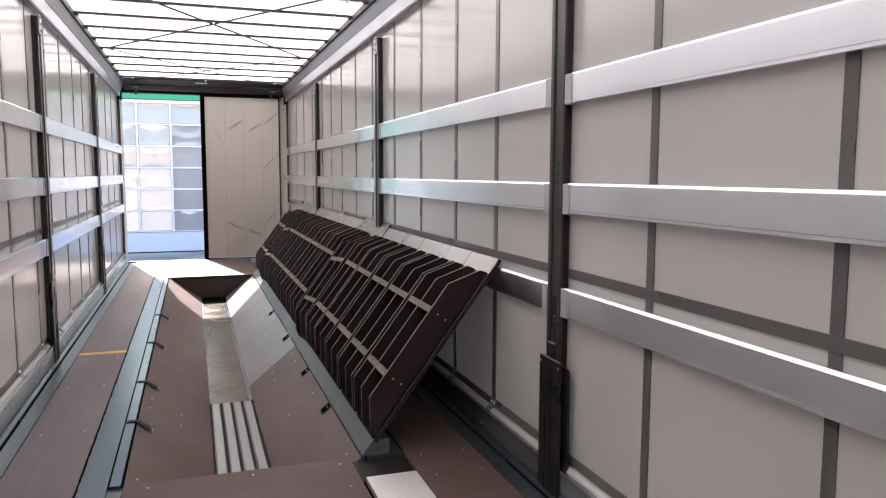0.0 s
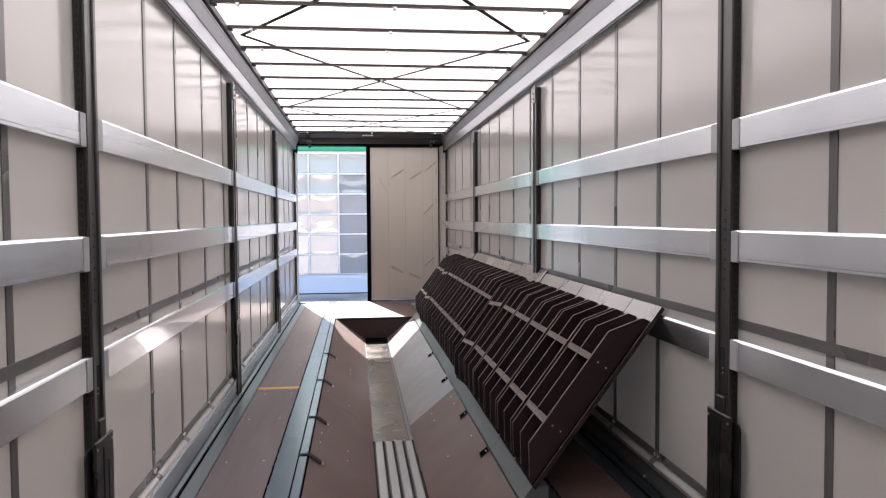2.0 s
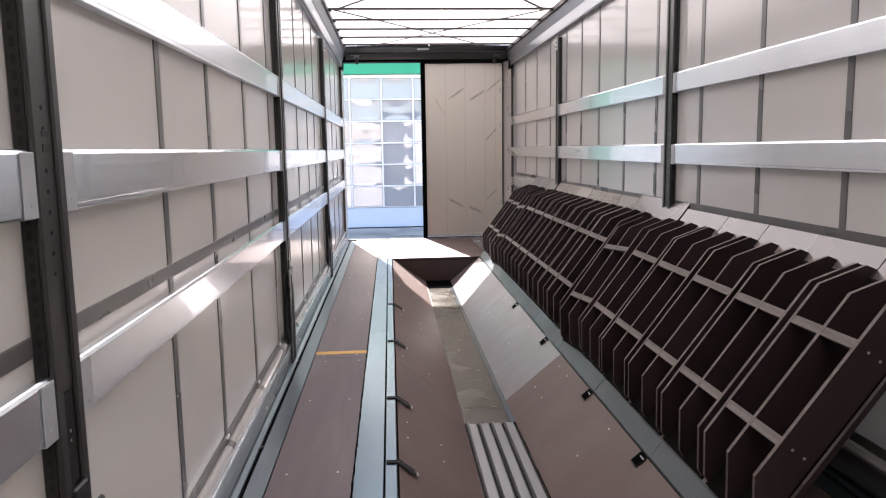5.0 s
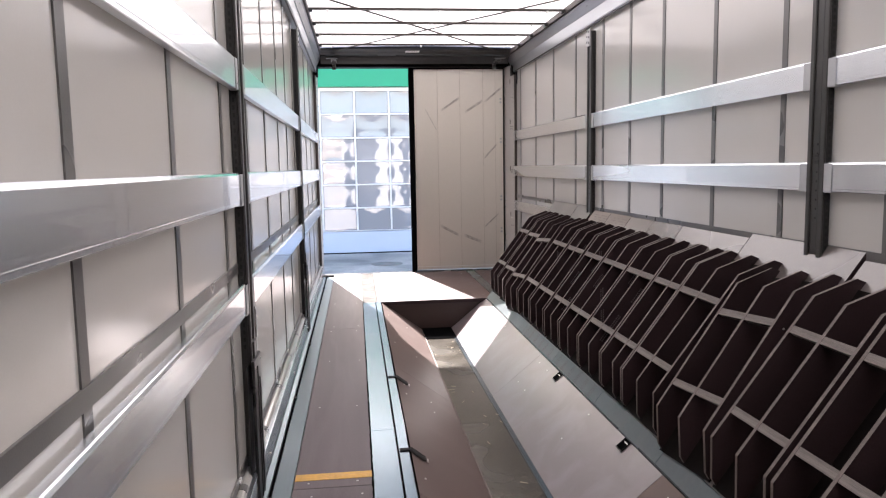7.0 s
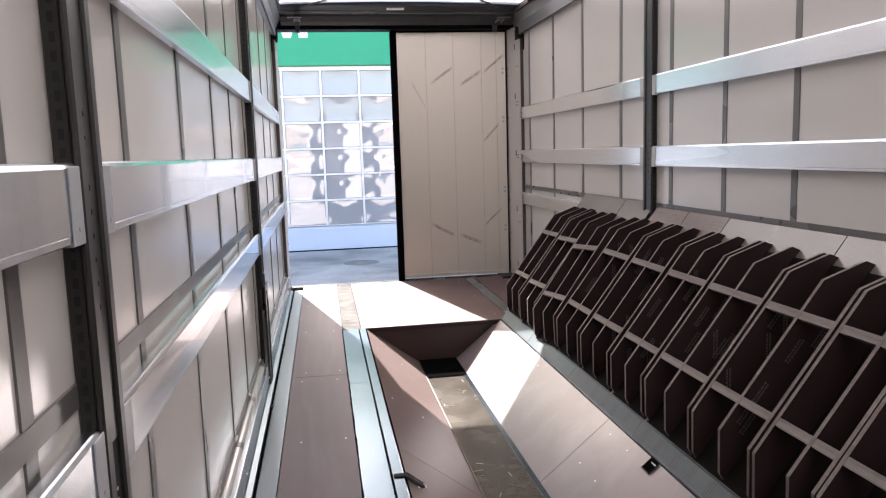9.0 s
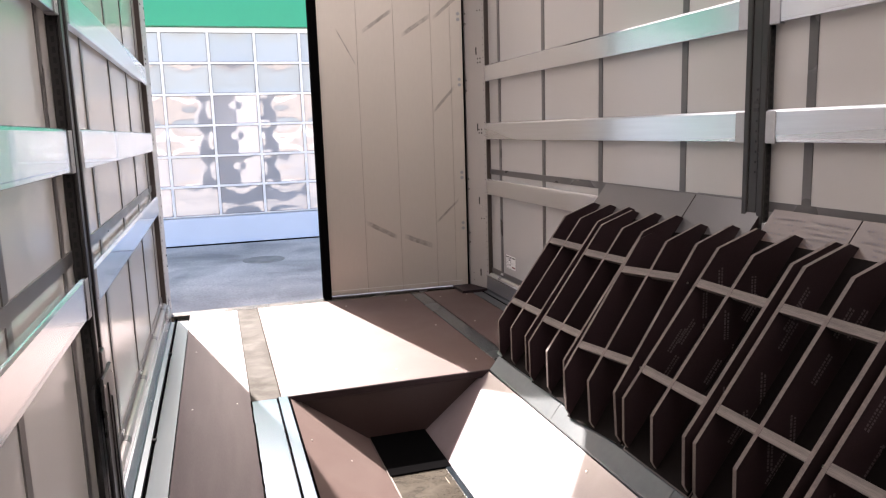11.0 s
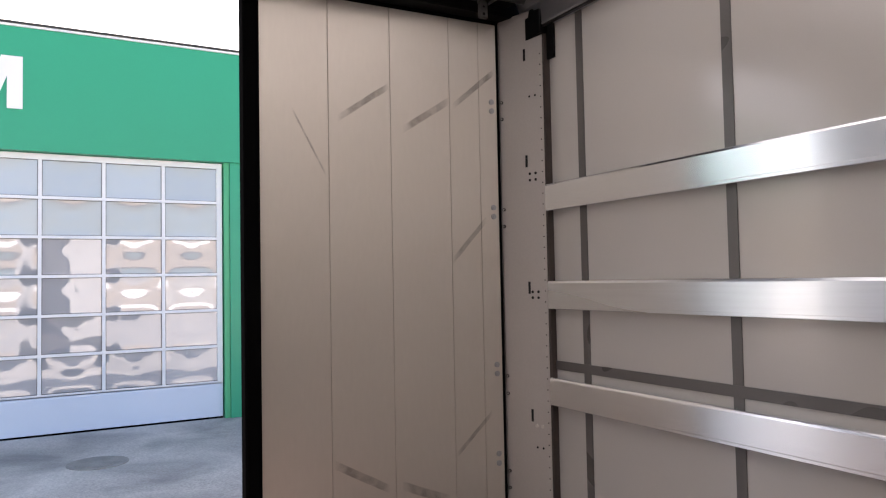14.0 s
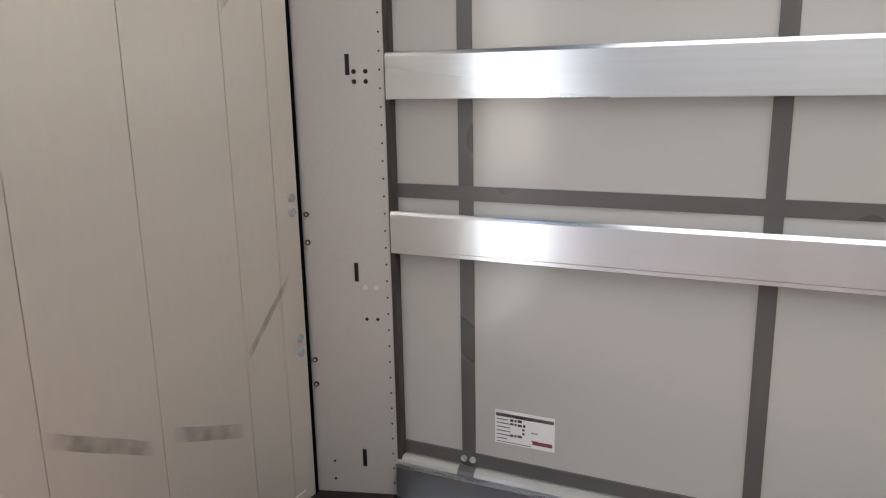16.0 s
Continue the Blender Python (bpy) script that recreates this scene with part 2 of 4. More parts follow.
M["facade"] = material("pale_facade", (0.75, 0.76, 0.77), 0.5, 0, 0.04, 1, 40, 0.1)


def roof_material():
    m = bpy.data.materials.new("translucent_white_tarpaulin")
    m.use_nodes = True
    n, l = m.node_tree.nodes, m.node_tree.links
    b = n["Principled BSDF"]
    b.inputs["Base Color"].default_value = (0.80, 0.78, 0.75, 1)
    b.inputs["Roughness"].default_value = 0.5
    t = n.new("ShaderNodeBsdfTranslucent")
    nz = n.new("ShaderNodeTexNoise")
    nz.inputs["Scale"].default_value = 2.5
    r = n.new("ShaderNodeMapRange")
    r.inputs[3].default_value, r.inputs[4].default_value = 0.86, 0.98
    l.new(nz.outputs["Fac"], r.inputs[0])
    cc = n.new("ShaderNodeVectorMath")
    cc.operation = "SCALE"
    cc.inputs[0].default_value = (0.71, 0.692, 0.668)
    l.new(r.outputs[0], cc.inputs["Scale"])
    l.new(cc.outputs[0], t.inputs["Color"])
    mx = n.new("ShaderNodeMixShader")
    mx.inputs[0].default_value = 0.46
    l.new(b.outputs[0], mx.inputs[1])
    l.new(t.outputs[0], mx.inputs[2])
    l.new(mx.outputs[0], n["Material Output"].inputs[0])
    return m


def let_light_through(m, amount, colour):
    """Mixes some translucency into a tarpaulin."""
    n, l = m.node_tree.nodes, m.node_tree.links
    t = n.new("ShaderNodeBsdfTranslucent")
    t.inputs["Color"].default_value = (*colour, 1)
    mx = n.new("ShaderNodeMixShader")
    mx.inputs[0].default_value = amount
    l.new(n["Principled BSDF"].outputs[0], mx.inputs[1])
    l.new(t.outputs[0], mx.inputs[2])
    l.new(mx.outputs[0], n["Material Output"].inputs[0])


let_light_through(M["curtain"], 0.14, (0.88, 0.85, 0.81))
M["faint"] = material("faint_grey_print", (0.085, 0.070, 0.074), 0.5, 0, 0.3, 30, 200, 0)
M["roof"] = roof_material()


def film_material():
    """A thin patchy film of dried mud, half see-through."""
    m = bpy.data.materials.new("dried_mud_film")
    m.use_nodes = True
    n, l = m.node_tree.nodes, m.node_tree.links
    b = n["Principled BSDF"]
    b.inputs["Base Color"].default_value = (0.20, 0.17, 0.145, 1)
    b.inputs["Roughness"].default_value = 0.6
    nz = n.new("ShaderNodeTexNoise")
    nz.inputs["Scale"].default_value, nz.inputs["Detail"].default_value = 18, 6
    tc = n.new("ShaderNodeTexCoord")
    l.new(tc.outputs["Object"], nz.inputs["Vector"])
    r = n.new("ShaderNodeMapRange")
    r.inputs[1].default_value, r.inputs[2].default_value = 0.35, 0.68
    r.inputs[3].default_value, r.inputs[4].default_value = 0.15, 0.46
    l.new(nz.outputs["Fac"], r.inputs[0])
    sp = n.new("ShaderNodeSeparateXYZ")
    l.new(tc.outputs["Generated"], sp.inputs[0])
    inv = n.new("ShaderNodeMath")
    inv.operation = "SUBTRACT"
    inv.inputs[0].default_value = 1.0
    l.new(sp.outputs[0], inv.inputs[1])
    hump = n.new("ShaderNodeMath")
    hump.operation = "MULTIPLY"
    l.new(sp.outputs[0], hump.inputs[0])
    l.new(inv.outputs[0], hump.inputs[1])
    wide = n.new("ShaderNodeMath")
    wide.operation, wide.use_clamp = "MULTIPLY", True
    wide.inputs[1].default_value = 6.0
    l.new(hump.outputs[0], wide.inputs[0])
    fade = n.new("ShaderNodeMath")
    fade.operation = "MULTIPLY"
    l.new(r.outputs[0], fade.inputs[0])
    l.new(wide.outputs[0], fade.inputs[1])
    l.new(fade.outputs[0], b.inputs["Alpha"])
    return m


M["smearfilm"] = film_material()


def glass_material():
    m = bpy.data.materials.new("gate_window_pane")
    m.use_nodes = True
    n, l = m.node_tree.nodes, m.node_tree.links
    b = n["Principled BSDF"]
    b.inputs["Roughness"].default_value = 0.03
    b.inputs["Metallic"].default_value = 0.30
    oi = n.new("ShaderNodeObjectInfo")
    tint = n.new("ShaderNodeMix")
    tint.data_type = "RGBA"
    tint.inputs[6].default_value, tint.inputs[7].default_value = (0.52, 0.525, 0.535, 1), (0.43, 0.44, 0.455, 1)
    l.new(oi.outputs["Random"], tint.inputs[0])
    l.new(tint.outputs[2], b.inputs["Base Color"])
    return m


M["pane"] = glass_material()


# ---- mesh helpers ----
def box(bm, x0, x1, y0, y1, z0, z1, bevel=0.0):
    """Adds a box between the given bounds, with bevelled edges."""
    vs = [bm.verts.new((x, y, z)) for x in (x0, x1) for y in (y0, y1) for z in (z0, z1)]
    fs = [bm.faces.new([vs[i] for i in q]) for q in ((0, 1, 3, 2), (4, 6, 7, 5), (0, 4, 5, 1), (2, 3, 7, 6), (0, 2, 6, 4), (1, 5, 7, 3))]
    if bevel:
        es = list({e for f in fs for e in f.edges})
        bmesh.ops.bevel(bm, geom=es, offset=bevel, segments=1, affect="EDGES")
    return fs


def prism(bm, profile, a0, a1, axis="y", bevel=0.0):
    """Adds a bar of the given cross-section from a0 to a1. For axis y the profile is (x, z); for x it is (y, z); for z (x, y)."""
    def at(p, a):
        return {"y": (p[0], a, p[1]), "x": (a, p[0], p[1]), "z": (p[0], p[1], a)}[axis]
    r0 = [bm.verts.new(at(p, a0)) for p in profile]
    r1 = [bm.verts.new(at(p, a1)) for p in profile]
    k = len(profile)
    fs = [bm.faces.new(r0), bm.faces.new(r1[::-1])]
    fs += [bm.faces.new([r0[i], r1[i], r1[(i + 1) % k], r0[(i + 1) % k]]) for i in range(k)]
    if bevel:
        bmesh.ops.bevel(bm, geom=list({e for f in fs for e in f.edges}), offset=bevel, segments=1, affect="EDGES")
    return fs


def rod(bm, a, b, r, seg=10):
    """Adds a round bar from a to b."""
    a, b = Vector(a), Vector(b)
    turn = (b - a).to_track_quat("Z", "Y").to_matrix().to_4x4()
    bmesh.ops.create_cone(bm, cap_ends=True, segments=seg, radius1=r, radius2=r, depth=(b - a).length, matrix=Matrix.Translation((a + b) / 2) @ turn)


def mesh(name, bm, mat):
    bmesh.ops.recalc_face_normals(bm, faces=bm.faces)
    me = bpy.data.meshes.new(name)
    bm.to_mesh(me)
    bm.free()
    for m in (mat if isinstance(mat, (list, tuple)) else [mat]):
        me.materials.append(m)
    return me


def part(name, bm, mat, parent=None, label=""):
    ob = new(name, mesh(name, bm, mat))
    if parent is not None:
        ob.parent = parent
    if label:
        ob["label"] = label
    return ob


def boxpart(name, b, mat, parent=None, label="", bevel=0.0):
    bm = bmesh.new()
    box(bm, *b, bevel)
    return part(name, bm, mat, parent, label)


def empty(name, x=0.0, y=0.0, z=0.0):
    ob = new(name)
    ob.location = (x, y, z)
    ob.empty_display_size = 0.1
    return ob


# ---- floor ----
floor = boxpart("floor", (-1.20, 1.20, FRONT, REAR, -0.42, -0.36), M["steel"])
tagged(floor, "steel chassis deck under brown plywood boards", "floor", kind="structure")


def board(x0, x1, y0, y1, name="floor_board", label="", z=0.0, thick=0.027, mat="deck"):
    bm = bmesh.new()
    box(bm, x0, x1, y0, y1, z - thick, z, 0.0015)
    return part(name, bm, M[mat], floor, label)


GAP = 0.004
for x0, x1 in ((-1.082, -0.744), (0.728, 1.082)):
    for y0, y1 in ((FRONT, 1.455), (1.455, 3.368), (3.368, 6.097), (6.097, 9.219), (9.219, REAR - 0.03)):
        board(x0, x1, y0 + GAP / 2, y1 - GAP / 2, "floor_board", "dusty worn plywood board" if x0 < 0 and y0 > 3 else "", 0.0, 0.027, "dusty" if x0 < 0 and y0 > 3 else "deck")
board(-0.552, 0.462, FRONT, 1.1)
board(-0.552, 0.462, 1.104, TY0)
board(-0.594, 0.612, TY1, REAR - 0.03)
boxpart("nosing", (-0.600, 0.618, TY1 - 0.014, TY1 + 0.004, -0.034, 0.003), M["rib"], floor, "dark brown rounded nosing", 0.004)
# bearers under the boards
for x0, x1 in ((-1.20, -0.56), (0.52, 1.20)):
    boxpart("bearer", (x0, x1, FRONT, REAR - 0.03, -0.36, -0.03), M["steel"], floor)

boxpart("underframe", (-1.05, 1.05, FRONT + 0.02, REAR - 0.1, GROUND + 0.002, -0.42), M["matte"], floor, "plain black underframe")
# longitudinal metal strips beside the well
for x0, x1, y0, y1 in ((-0.742, -0.618, TY0 - 0.2, TY1), (0.545, 0.726, TY0, TY1)):
    cuts = [y0, 4.828, 6.752, 9.028, y1]
    for a, b in zip(cuts, cuts[1:]):
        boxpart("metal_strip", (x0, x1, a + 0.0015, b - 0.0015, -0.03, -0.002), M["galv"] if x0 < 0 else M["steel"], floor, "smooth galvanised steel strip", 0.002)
for x0, x1 in ((-0.742, -0.597), (0.619, 0.721)):
    boxpart("metal_strip", (x0, x1, TY1, REAR - 0.03, -0.03, -0.003), M["dirty"] if x0 < 0 else M["steel"], floor, "worn scratched steel strip" if x0 < 0 else "dark oiled steel strip", 0.002)
# raised edge channels of the well
for x0, x1 in ((-0.612, -0.562), (0.520, 0.541)):
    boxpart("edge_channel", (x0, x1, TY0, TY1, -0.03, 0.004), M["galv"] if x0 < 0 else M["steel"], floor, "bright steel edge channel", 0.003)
boxpart("edge_seal", (-0.560, -0.553, TY0, TY1, -0.05, -0.001), M["rubber"], floor)

# ragged sealing mastic along the metal strips
rag = random.Random(8)
for x, y0, y1 in ((-0.7435, TY0 - 0.2, TY1), (-0.6145, TY0, TY1), (0.7275, TY0, TY1)):
    bm = bmesh.new()
    n = int((y1 - y0) / 0.035)
    left, right = [], []
    wide = 0.5 if -0.7 < x < 0 else 1.0
    for i in range(n + 1):
        y = y0 + (y1 - y0) * i / n
        left.append(bm.verts.new((x - wide * rag.uniform(0.002, 0.0055), y, 0.0012)))
        right.append(bm.verts.new((x + wide * rag.uniform(0.002, 0.0065), y, 0.0012)))
    for i in range(n):
        bm.faces.new([left[i], right[i], right[i + 1], left[i + 1]])
    part("mastic_line", bm, M["rubber"], floor, "ragged black mastic line")

# ---- coil well ----
well = empty("coil_well", 0, 0, DEEP)
tagged(well, "long sunken trough with sloping brown plywood sides and a metal floor", "coil well", kind="structure")
well.location = (0, 0, 0)
for x0, x1, ys in ((TX0, BX0, (TY0, 5.995, 8.02, TY1 + 0.04)), (TX1, BX1, (TY0, 6.005, 8.12, TY1 + 0.04))):
    side = 1 if x0 < x1 else -1
    for a, b in zip(ys, ys[1:]):
        bm = bmesh.new()
        prism(bm, [(x0, -0.004), (x1, DEEP), (x1 - 0.02 * side, DEEP - 0.02), (x0 - 0.02 * side, -0.03)], a + 0.002, b - 0.002)
        part("slope_board", bm, M["ply"] if side > 0 or a < 4 else M["sheenply"], well, "" if side > 0 or a < 4 else "worn brown plywood slope with silvery sheen in its colour")
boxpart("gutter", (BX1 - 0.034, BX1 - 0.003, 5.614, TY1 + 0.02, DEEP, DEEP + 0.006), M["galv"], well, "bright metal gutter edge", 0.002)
boxpart("bottom_edge", (BX0 + 0.001, BX0 + 0.008, 5.614, TY1 + 0.02, DEEP, DEEP + 0.004), M["ribedge"], well, "pale cut edge of the sloping boards")
boxpart("well_floor", (BX0, BX1, 5.614, TY1 + 0.04, DEEP - 0.02, DEEP), M["galvdull"], well, "worn sheet metal floor of the trough")
bm = bmesh.new()
# near-black sheet puts the shade into the gaps between the planks
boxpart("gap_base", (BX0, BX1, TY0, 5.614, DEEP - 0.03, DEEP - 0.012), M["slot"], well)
for i in range(4):
    x = BX0 + 0.012 + i * 0.074
    box(bm, x, x + 0.058, TY0, 5.614, DEEP - 0.012, DEEP + 0.004, 0.003)
    box(bm, x + 0.004, x + 0.012, TY0, 5.614, DEEP + 0.004, DEEP + 0.014, 0.002)
part("ribbed_floor", bm, M["ridge"], well, "ribbed aluminium floor planks")
bm = bmesh.new()
prism(bm, [(TX0, -0.03), (TX1, -0.03), (BX1, DEEP), (BX0, DEEP)], TY1 + 0.02, TY1 + 0.04)
part("end_board", bm, M["endply"], well, "dark red-brown plywood end board")
boxpart("rubber_mat", (BX0 + 0.004, BX1 - 0.004, 9.945, TY1 + 0.02, DEEP, DEEP + 0.008), M["rubber"], well, "black rubber mat", 0.002)
bm = bmesh.new()
prism(bm, [(TX0, -0.03), (TX1, -0.03), (BX1, DEEP), (BX0, DEEP)], TY0 + 0.0, TY0 + 0.02)
part("end_board", bm, M["ply"], well)

# ---- side curtains ----
for s, name in ((-1, "wall_left"), (1, "wall_right")):
    xi, xo = s * WALL, s * (WALL + 0.012)
    bm = bmesh.new()
    box(bm, min(xi, xo), max(xi, xo), FRONT, 12.235, -0.02, CANT_LOW + 0.06)
    wall = part(name, bm, M["curtain"])
    tagged(wall, "grey tarpaulin side curtain with dark welded straps", "curtain", kind="structure")
    for y in STRAPS[s]:
        boxpart("strap", (min(xi, xi - s * 0.004), max(xi, xi - s * 0.004), y - 0.021, y + 0.021, 0.10, CANT_LOW + 0.05), M["strap"], wall)
    for z0, z1 in ((0.945, 0.985), (0.155, 0.195)):
        boxpart("strap", (min(xi, xi - s * 0.006), max(xi, xi - s * 0.006), FRONT, 12.235, z0, z1), M["strap"], wall)
    bm = bmesh.new()
    rod(bm, (s * (WALL - 0.012), FRONT, 0.130), (s * (WALL - 0.012), 12.235, 0.130), 0.022, 14)
    part("hem_tube", bm, M["curtain"], wall, "rolled grey hem")
    for y in STRAPS[s]:
        bm = bmesh.new()
        rod(bm, (s * (WALL - 0.012), y - 0.026, 0.130), (s * (WALL - 0.012), y + 0.026, 0.130), 0.0235, 14)
        part("strap_loop", bm, M["strap"], wall, "dark strap loop round the hem")
        for dy in (-0.014, 0.014):
            bm = bmesh.new()
            rod(bm, (s * (WALL - 0.004), y + dy, 0.175), (s * (WALL - 0.011), y + dy, 0.175), 0.0095, 12)
            part("rivet", bm, M["rivet"], wall, "bright rivet")

# ---- slats ----


def side_slat(x_in, y0, y1, z0, z1, s, caps):
    """Hollow aluminium slat with a lip along the top; flat steel brackets hold it at the posts."""
    e = empty("side_slat", 0, 0, 0)
    t = 0.026
    h = z1 - z0
    bm = bmesh.new()
    prof = [(0.0006, 0.002), (0.003, 0), (t, 0), (t, h), (0.007, h), (0.004, h - 0.003), (0.0, h - 0.010), (0, 0.014), (0.0006, 0.012)]
    prism(bm, [(s * (x_in + p[0]), z0 + p[1]) for p in prof], y0, y1)
    part("slat_profile", bm, M["alu"], e)
    for a, b in caps:
        xa, xb = s * (x_in - 0.004), s * (x_in - 0.0005)
        bm = bmesh.new()
        box(bm, min(xa, xb), max(xa, xb), a, b, z0 - 0.003, z1 - 0.006, 0.0015)
        xa, xb = s * (x_in + 0.0005), s * (x_in + t)
        box(bm, min(xa, xb), max(xa, xb), a + 0.004, b - 0.004, z0 - 0.004, z0 - 0.0005)
        rod(bm, (s * (x_in - 0.004), (a + b) / 2, z0 + 0.022), (s * (x_in - 0.0055), (a + b) / 2, z0 + 0.022), 0.004, 8)
        part("end_cap", bm, M["alu_cap"], e, "flat grey steel bracket")
    tagged(e, "brushed aluminium side slat hooked between black posts", "side slat", "side slats")
    return e


for s in (-1, 1):
    for i in range(len(POSTS)):
        y0 = POSTS[i] + HALF
        last = i + 1 == len(POSTS)
        y1 = 12.222 if last else POSTS[i + 1] - HALF
        for z0, z1 in RAILS:
            side_slat(RAIL, y0, y1, z0, z1, s, [(y0, y0 + 0.052)] + ([] if last else [(y1 - 0.052, y1)]))


# ---- sliding posts ----
def sliding_post(y, s):
    """Two folded channels with a recess between them, slots along both cheeks, and a locking foot in a wide plate."""
    e = empty("sliding_post", s * 1.22, y, 0.0)

    def bx(name, x0, x1, a, b, z0, z1, mat, label="", bevel=0.003):
        return boxpart(name, (min(s * x0, s * x1) - s * 1.22, max(s * x0, s * x1) - s * 1.22, a, b, z0, z1), mat, e, label, bevel)

    bx("post_body", 1.2235, 1.253, -0.056, 0.056, 0.02, 2.46, M["black"])
    for a, b in ((-HALF, -0.026), (0.030, HALF)):
        bx("front_channel", 1.212, 1.224, a, b, 0.58, 2.46, M["posface"], "dark grey front channel", 0.004)
    bx("centre_web", 1.219, 1.2232, -0.018, 0.030, 0.86, 2.46, M["posface"], "dark grey recessed web", 0.002)
    bx("gap", 1.2222, 1.2234, -0.026, -0.018, 0.60, 2.46, M["slot"], "", 0)
    bx("lock_opening", 1.2205, 1.2232, -0.024, 0.028, 0.665, 0.858, M["slot"], "black opening above the foot", 0)
    bm = bmesh.new()
    for z in (0.755, 0.775):
        rod(bm, (s * 1.2200 - s * 1.22, 0.004, z), (s * 1.2222 - s * 1.22, 0.004, z), 0.004, 8)
    part("pin", bm, M["screw"], e, "bright pin ends")
    for k in range(9):
        z = 1.10 + k * 0.040
        bm = bmesh.new()
        rod(bm, (s * 1.2180 - s * 1.22, -0.006, z), (s * 1.2192 - s * 1.22, -0.006, z), 0.0050, 8)
        part("hole", bm, M["slot"], e)
    bx("clip", 1.2165, 1.219, -0.016, 0.012, 1.335, 1.352, M["black"], "", 0.001)
    bx("clip", 1.2165, 1.219, -0.016, 0.012, 1.365, 1.378, M["black"], "", 0.001)
    for side in (-1, 1):
        bm = bmesh.new()
        for k in range(60):
            z = 0.64 + k * 0.0295
            xa, xb = sorted((s * 1.233 - s * 1.22, s * 1.242 - s * 1.22))
            ya, yb = sorted((side * 0.0555, side * 0.0568))
            box(bm, xa, xb, ya, yb, z, z + 0.017)
        tagged(part("perforated_strip", bm, M["slot"], e), "strip punched with small slots", kind="stuff")
    bx("lock_tongue", 1.205, 1.2235, -0.030, 0.034, 0.44, 0.662, M["scuffed"], "worn locking tongue", 0.004)
    bx("foot_plate", 1.199, 1.212, -0.095, 0.095, -0.03, 0.595, M["scuffed"], "scuffed black steel foot", 0.004)
    bx("foot_ridge", 1.195, 1.2, -0.022, -0.016, -0.03, 0.56, M["scuffed"], "", 0.001)
    bx("foot_ridge", 1.195, 1.2, 0.030, 0.036, -0.03, 0.50, M["scuffed"], "", 0.001)
    for side in (-1, 1):
        a, b = sorted((side * 0.070, side * 0.128))
        bm = bmesh.new()
        p = [(a if side < 0 else b, 0.02), (b if side < 0 else a, 0.02), (b if side < 0 else a, 0.572)] + [((a if side < 0 else b) - side * 0.028 * (1 - math.sin(q)), 0.544 + 0.028 * math.cos(q)) for q in (0.0, 0.5, 1.0, 1.571)]
        prism(bm, p, s * 1.222 - s * 1.22, s * 1.230 - s * 1.22, axis="x")
        part("foot_flange", bm, M["black"], e, "dark side flange with a rounded corner")
        bm = bmesh.new()
        rod(bm, (s * 1.199 - s * 1.22, side * 0.080, 0.567), (s * 1.196 - s * 1.22, side * 0.080, 0.567), 0.0055, 10)
        part("bolt", bm, M["screw"], e)
    bx("hinge_plate", 1.200, 1.2115, -0.050, 0.046, 2.335, 2.475, M["hinge"], "pale zinc hinge plate")
    for z in (2.355, 2.40, 2.445):
        bx("hole", 1.1985, 1.2005, -0.036, -0.018, z, z + 0.016, M["slot"], "", 0)
        bx("hole", 1.1985, 1.2005, 0.012, 0.030, z + 0.01, z + 0.026, M["slot"], "", 0)
    tagged(e, "black steel sliding post with slots and a scuffed foot", "post", "sliding posts")
    return e


for s in (-1, 1):
    for y in POSTS:
        sliding_post(y, s)

# ---- floor edge beams ----
P_END = 12.225
for s, name in ((-1, "edge_beam_left"), (1, "edge_beam_right")):
    bm = bmesh.new()
    prof = [(1.086, -0.03), (1.086, 0.001), (1.163, 0.001), (1.166, -0.010), (1.180, -0.010), (1.182, 0.002), (1.206, 0.006), (1.212, 0.030), (1.214, 0.118), (1.209, 0.122), (1.209, 0.131), (1.228, 0.131), (1.230, -0.05)]
    prism(bm, [(s * p[0], p[1]) for p in prof], FRONT, P_END)
    ob = part(name, bm, M["edge"])
    bm = bmesh.new()
    prism(bm, [(s * p[0], p[1]) for p in ((1.2075, 0.024), (1.2075, 0.121), (1.206, 0.123), (1.206, 0.133), (1.228, 0.133), (1.228, 0.024))], FRONT, P_END)
    part("upright_lip", bm, M["beamlip"], ob, "aluminium upright lip")
    boxpart("bright_edge", tuple(sorted((s * 1.2045, s * 1.2095))) + (FRONT, P_END, 0.126, 0.1335), M["alu"], ob, "bright top edge of the lip")
    tagged(ob, "smooth grey metal edge beam with an upright lip along the floor", "edge beam", kind="structure")
    bm = bmesh.new()
    rod(bm, (s * 1.173, FRONT, -0.004), (s * 1.173, REAR - 0.12, -0.004), 0.0055, 8)
    part("cable", bm, M["rubber"], ob, "thin dark cable along the beam")
    for k in range(9):
        y = 0.6 + 1.35 * k
        boxpart("cable_clip", tuple(sorted((s * 1.161, s * 1.181))) + (y, y + 0.025, -0.010, 0.008), M["black"], ob, "", 0.003)
        bm = bmesh.new()
        rod(bm, (s * 1.203, y + 0.4, 0.05), (s * 1.2085, y + 0.4, 0.05), 0.006, 10)
        part("bolt", bm, M["screw"], ob)

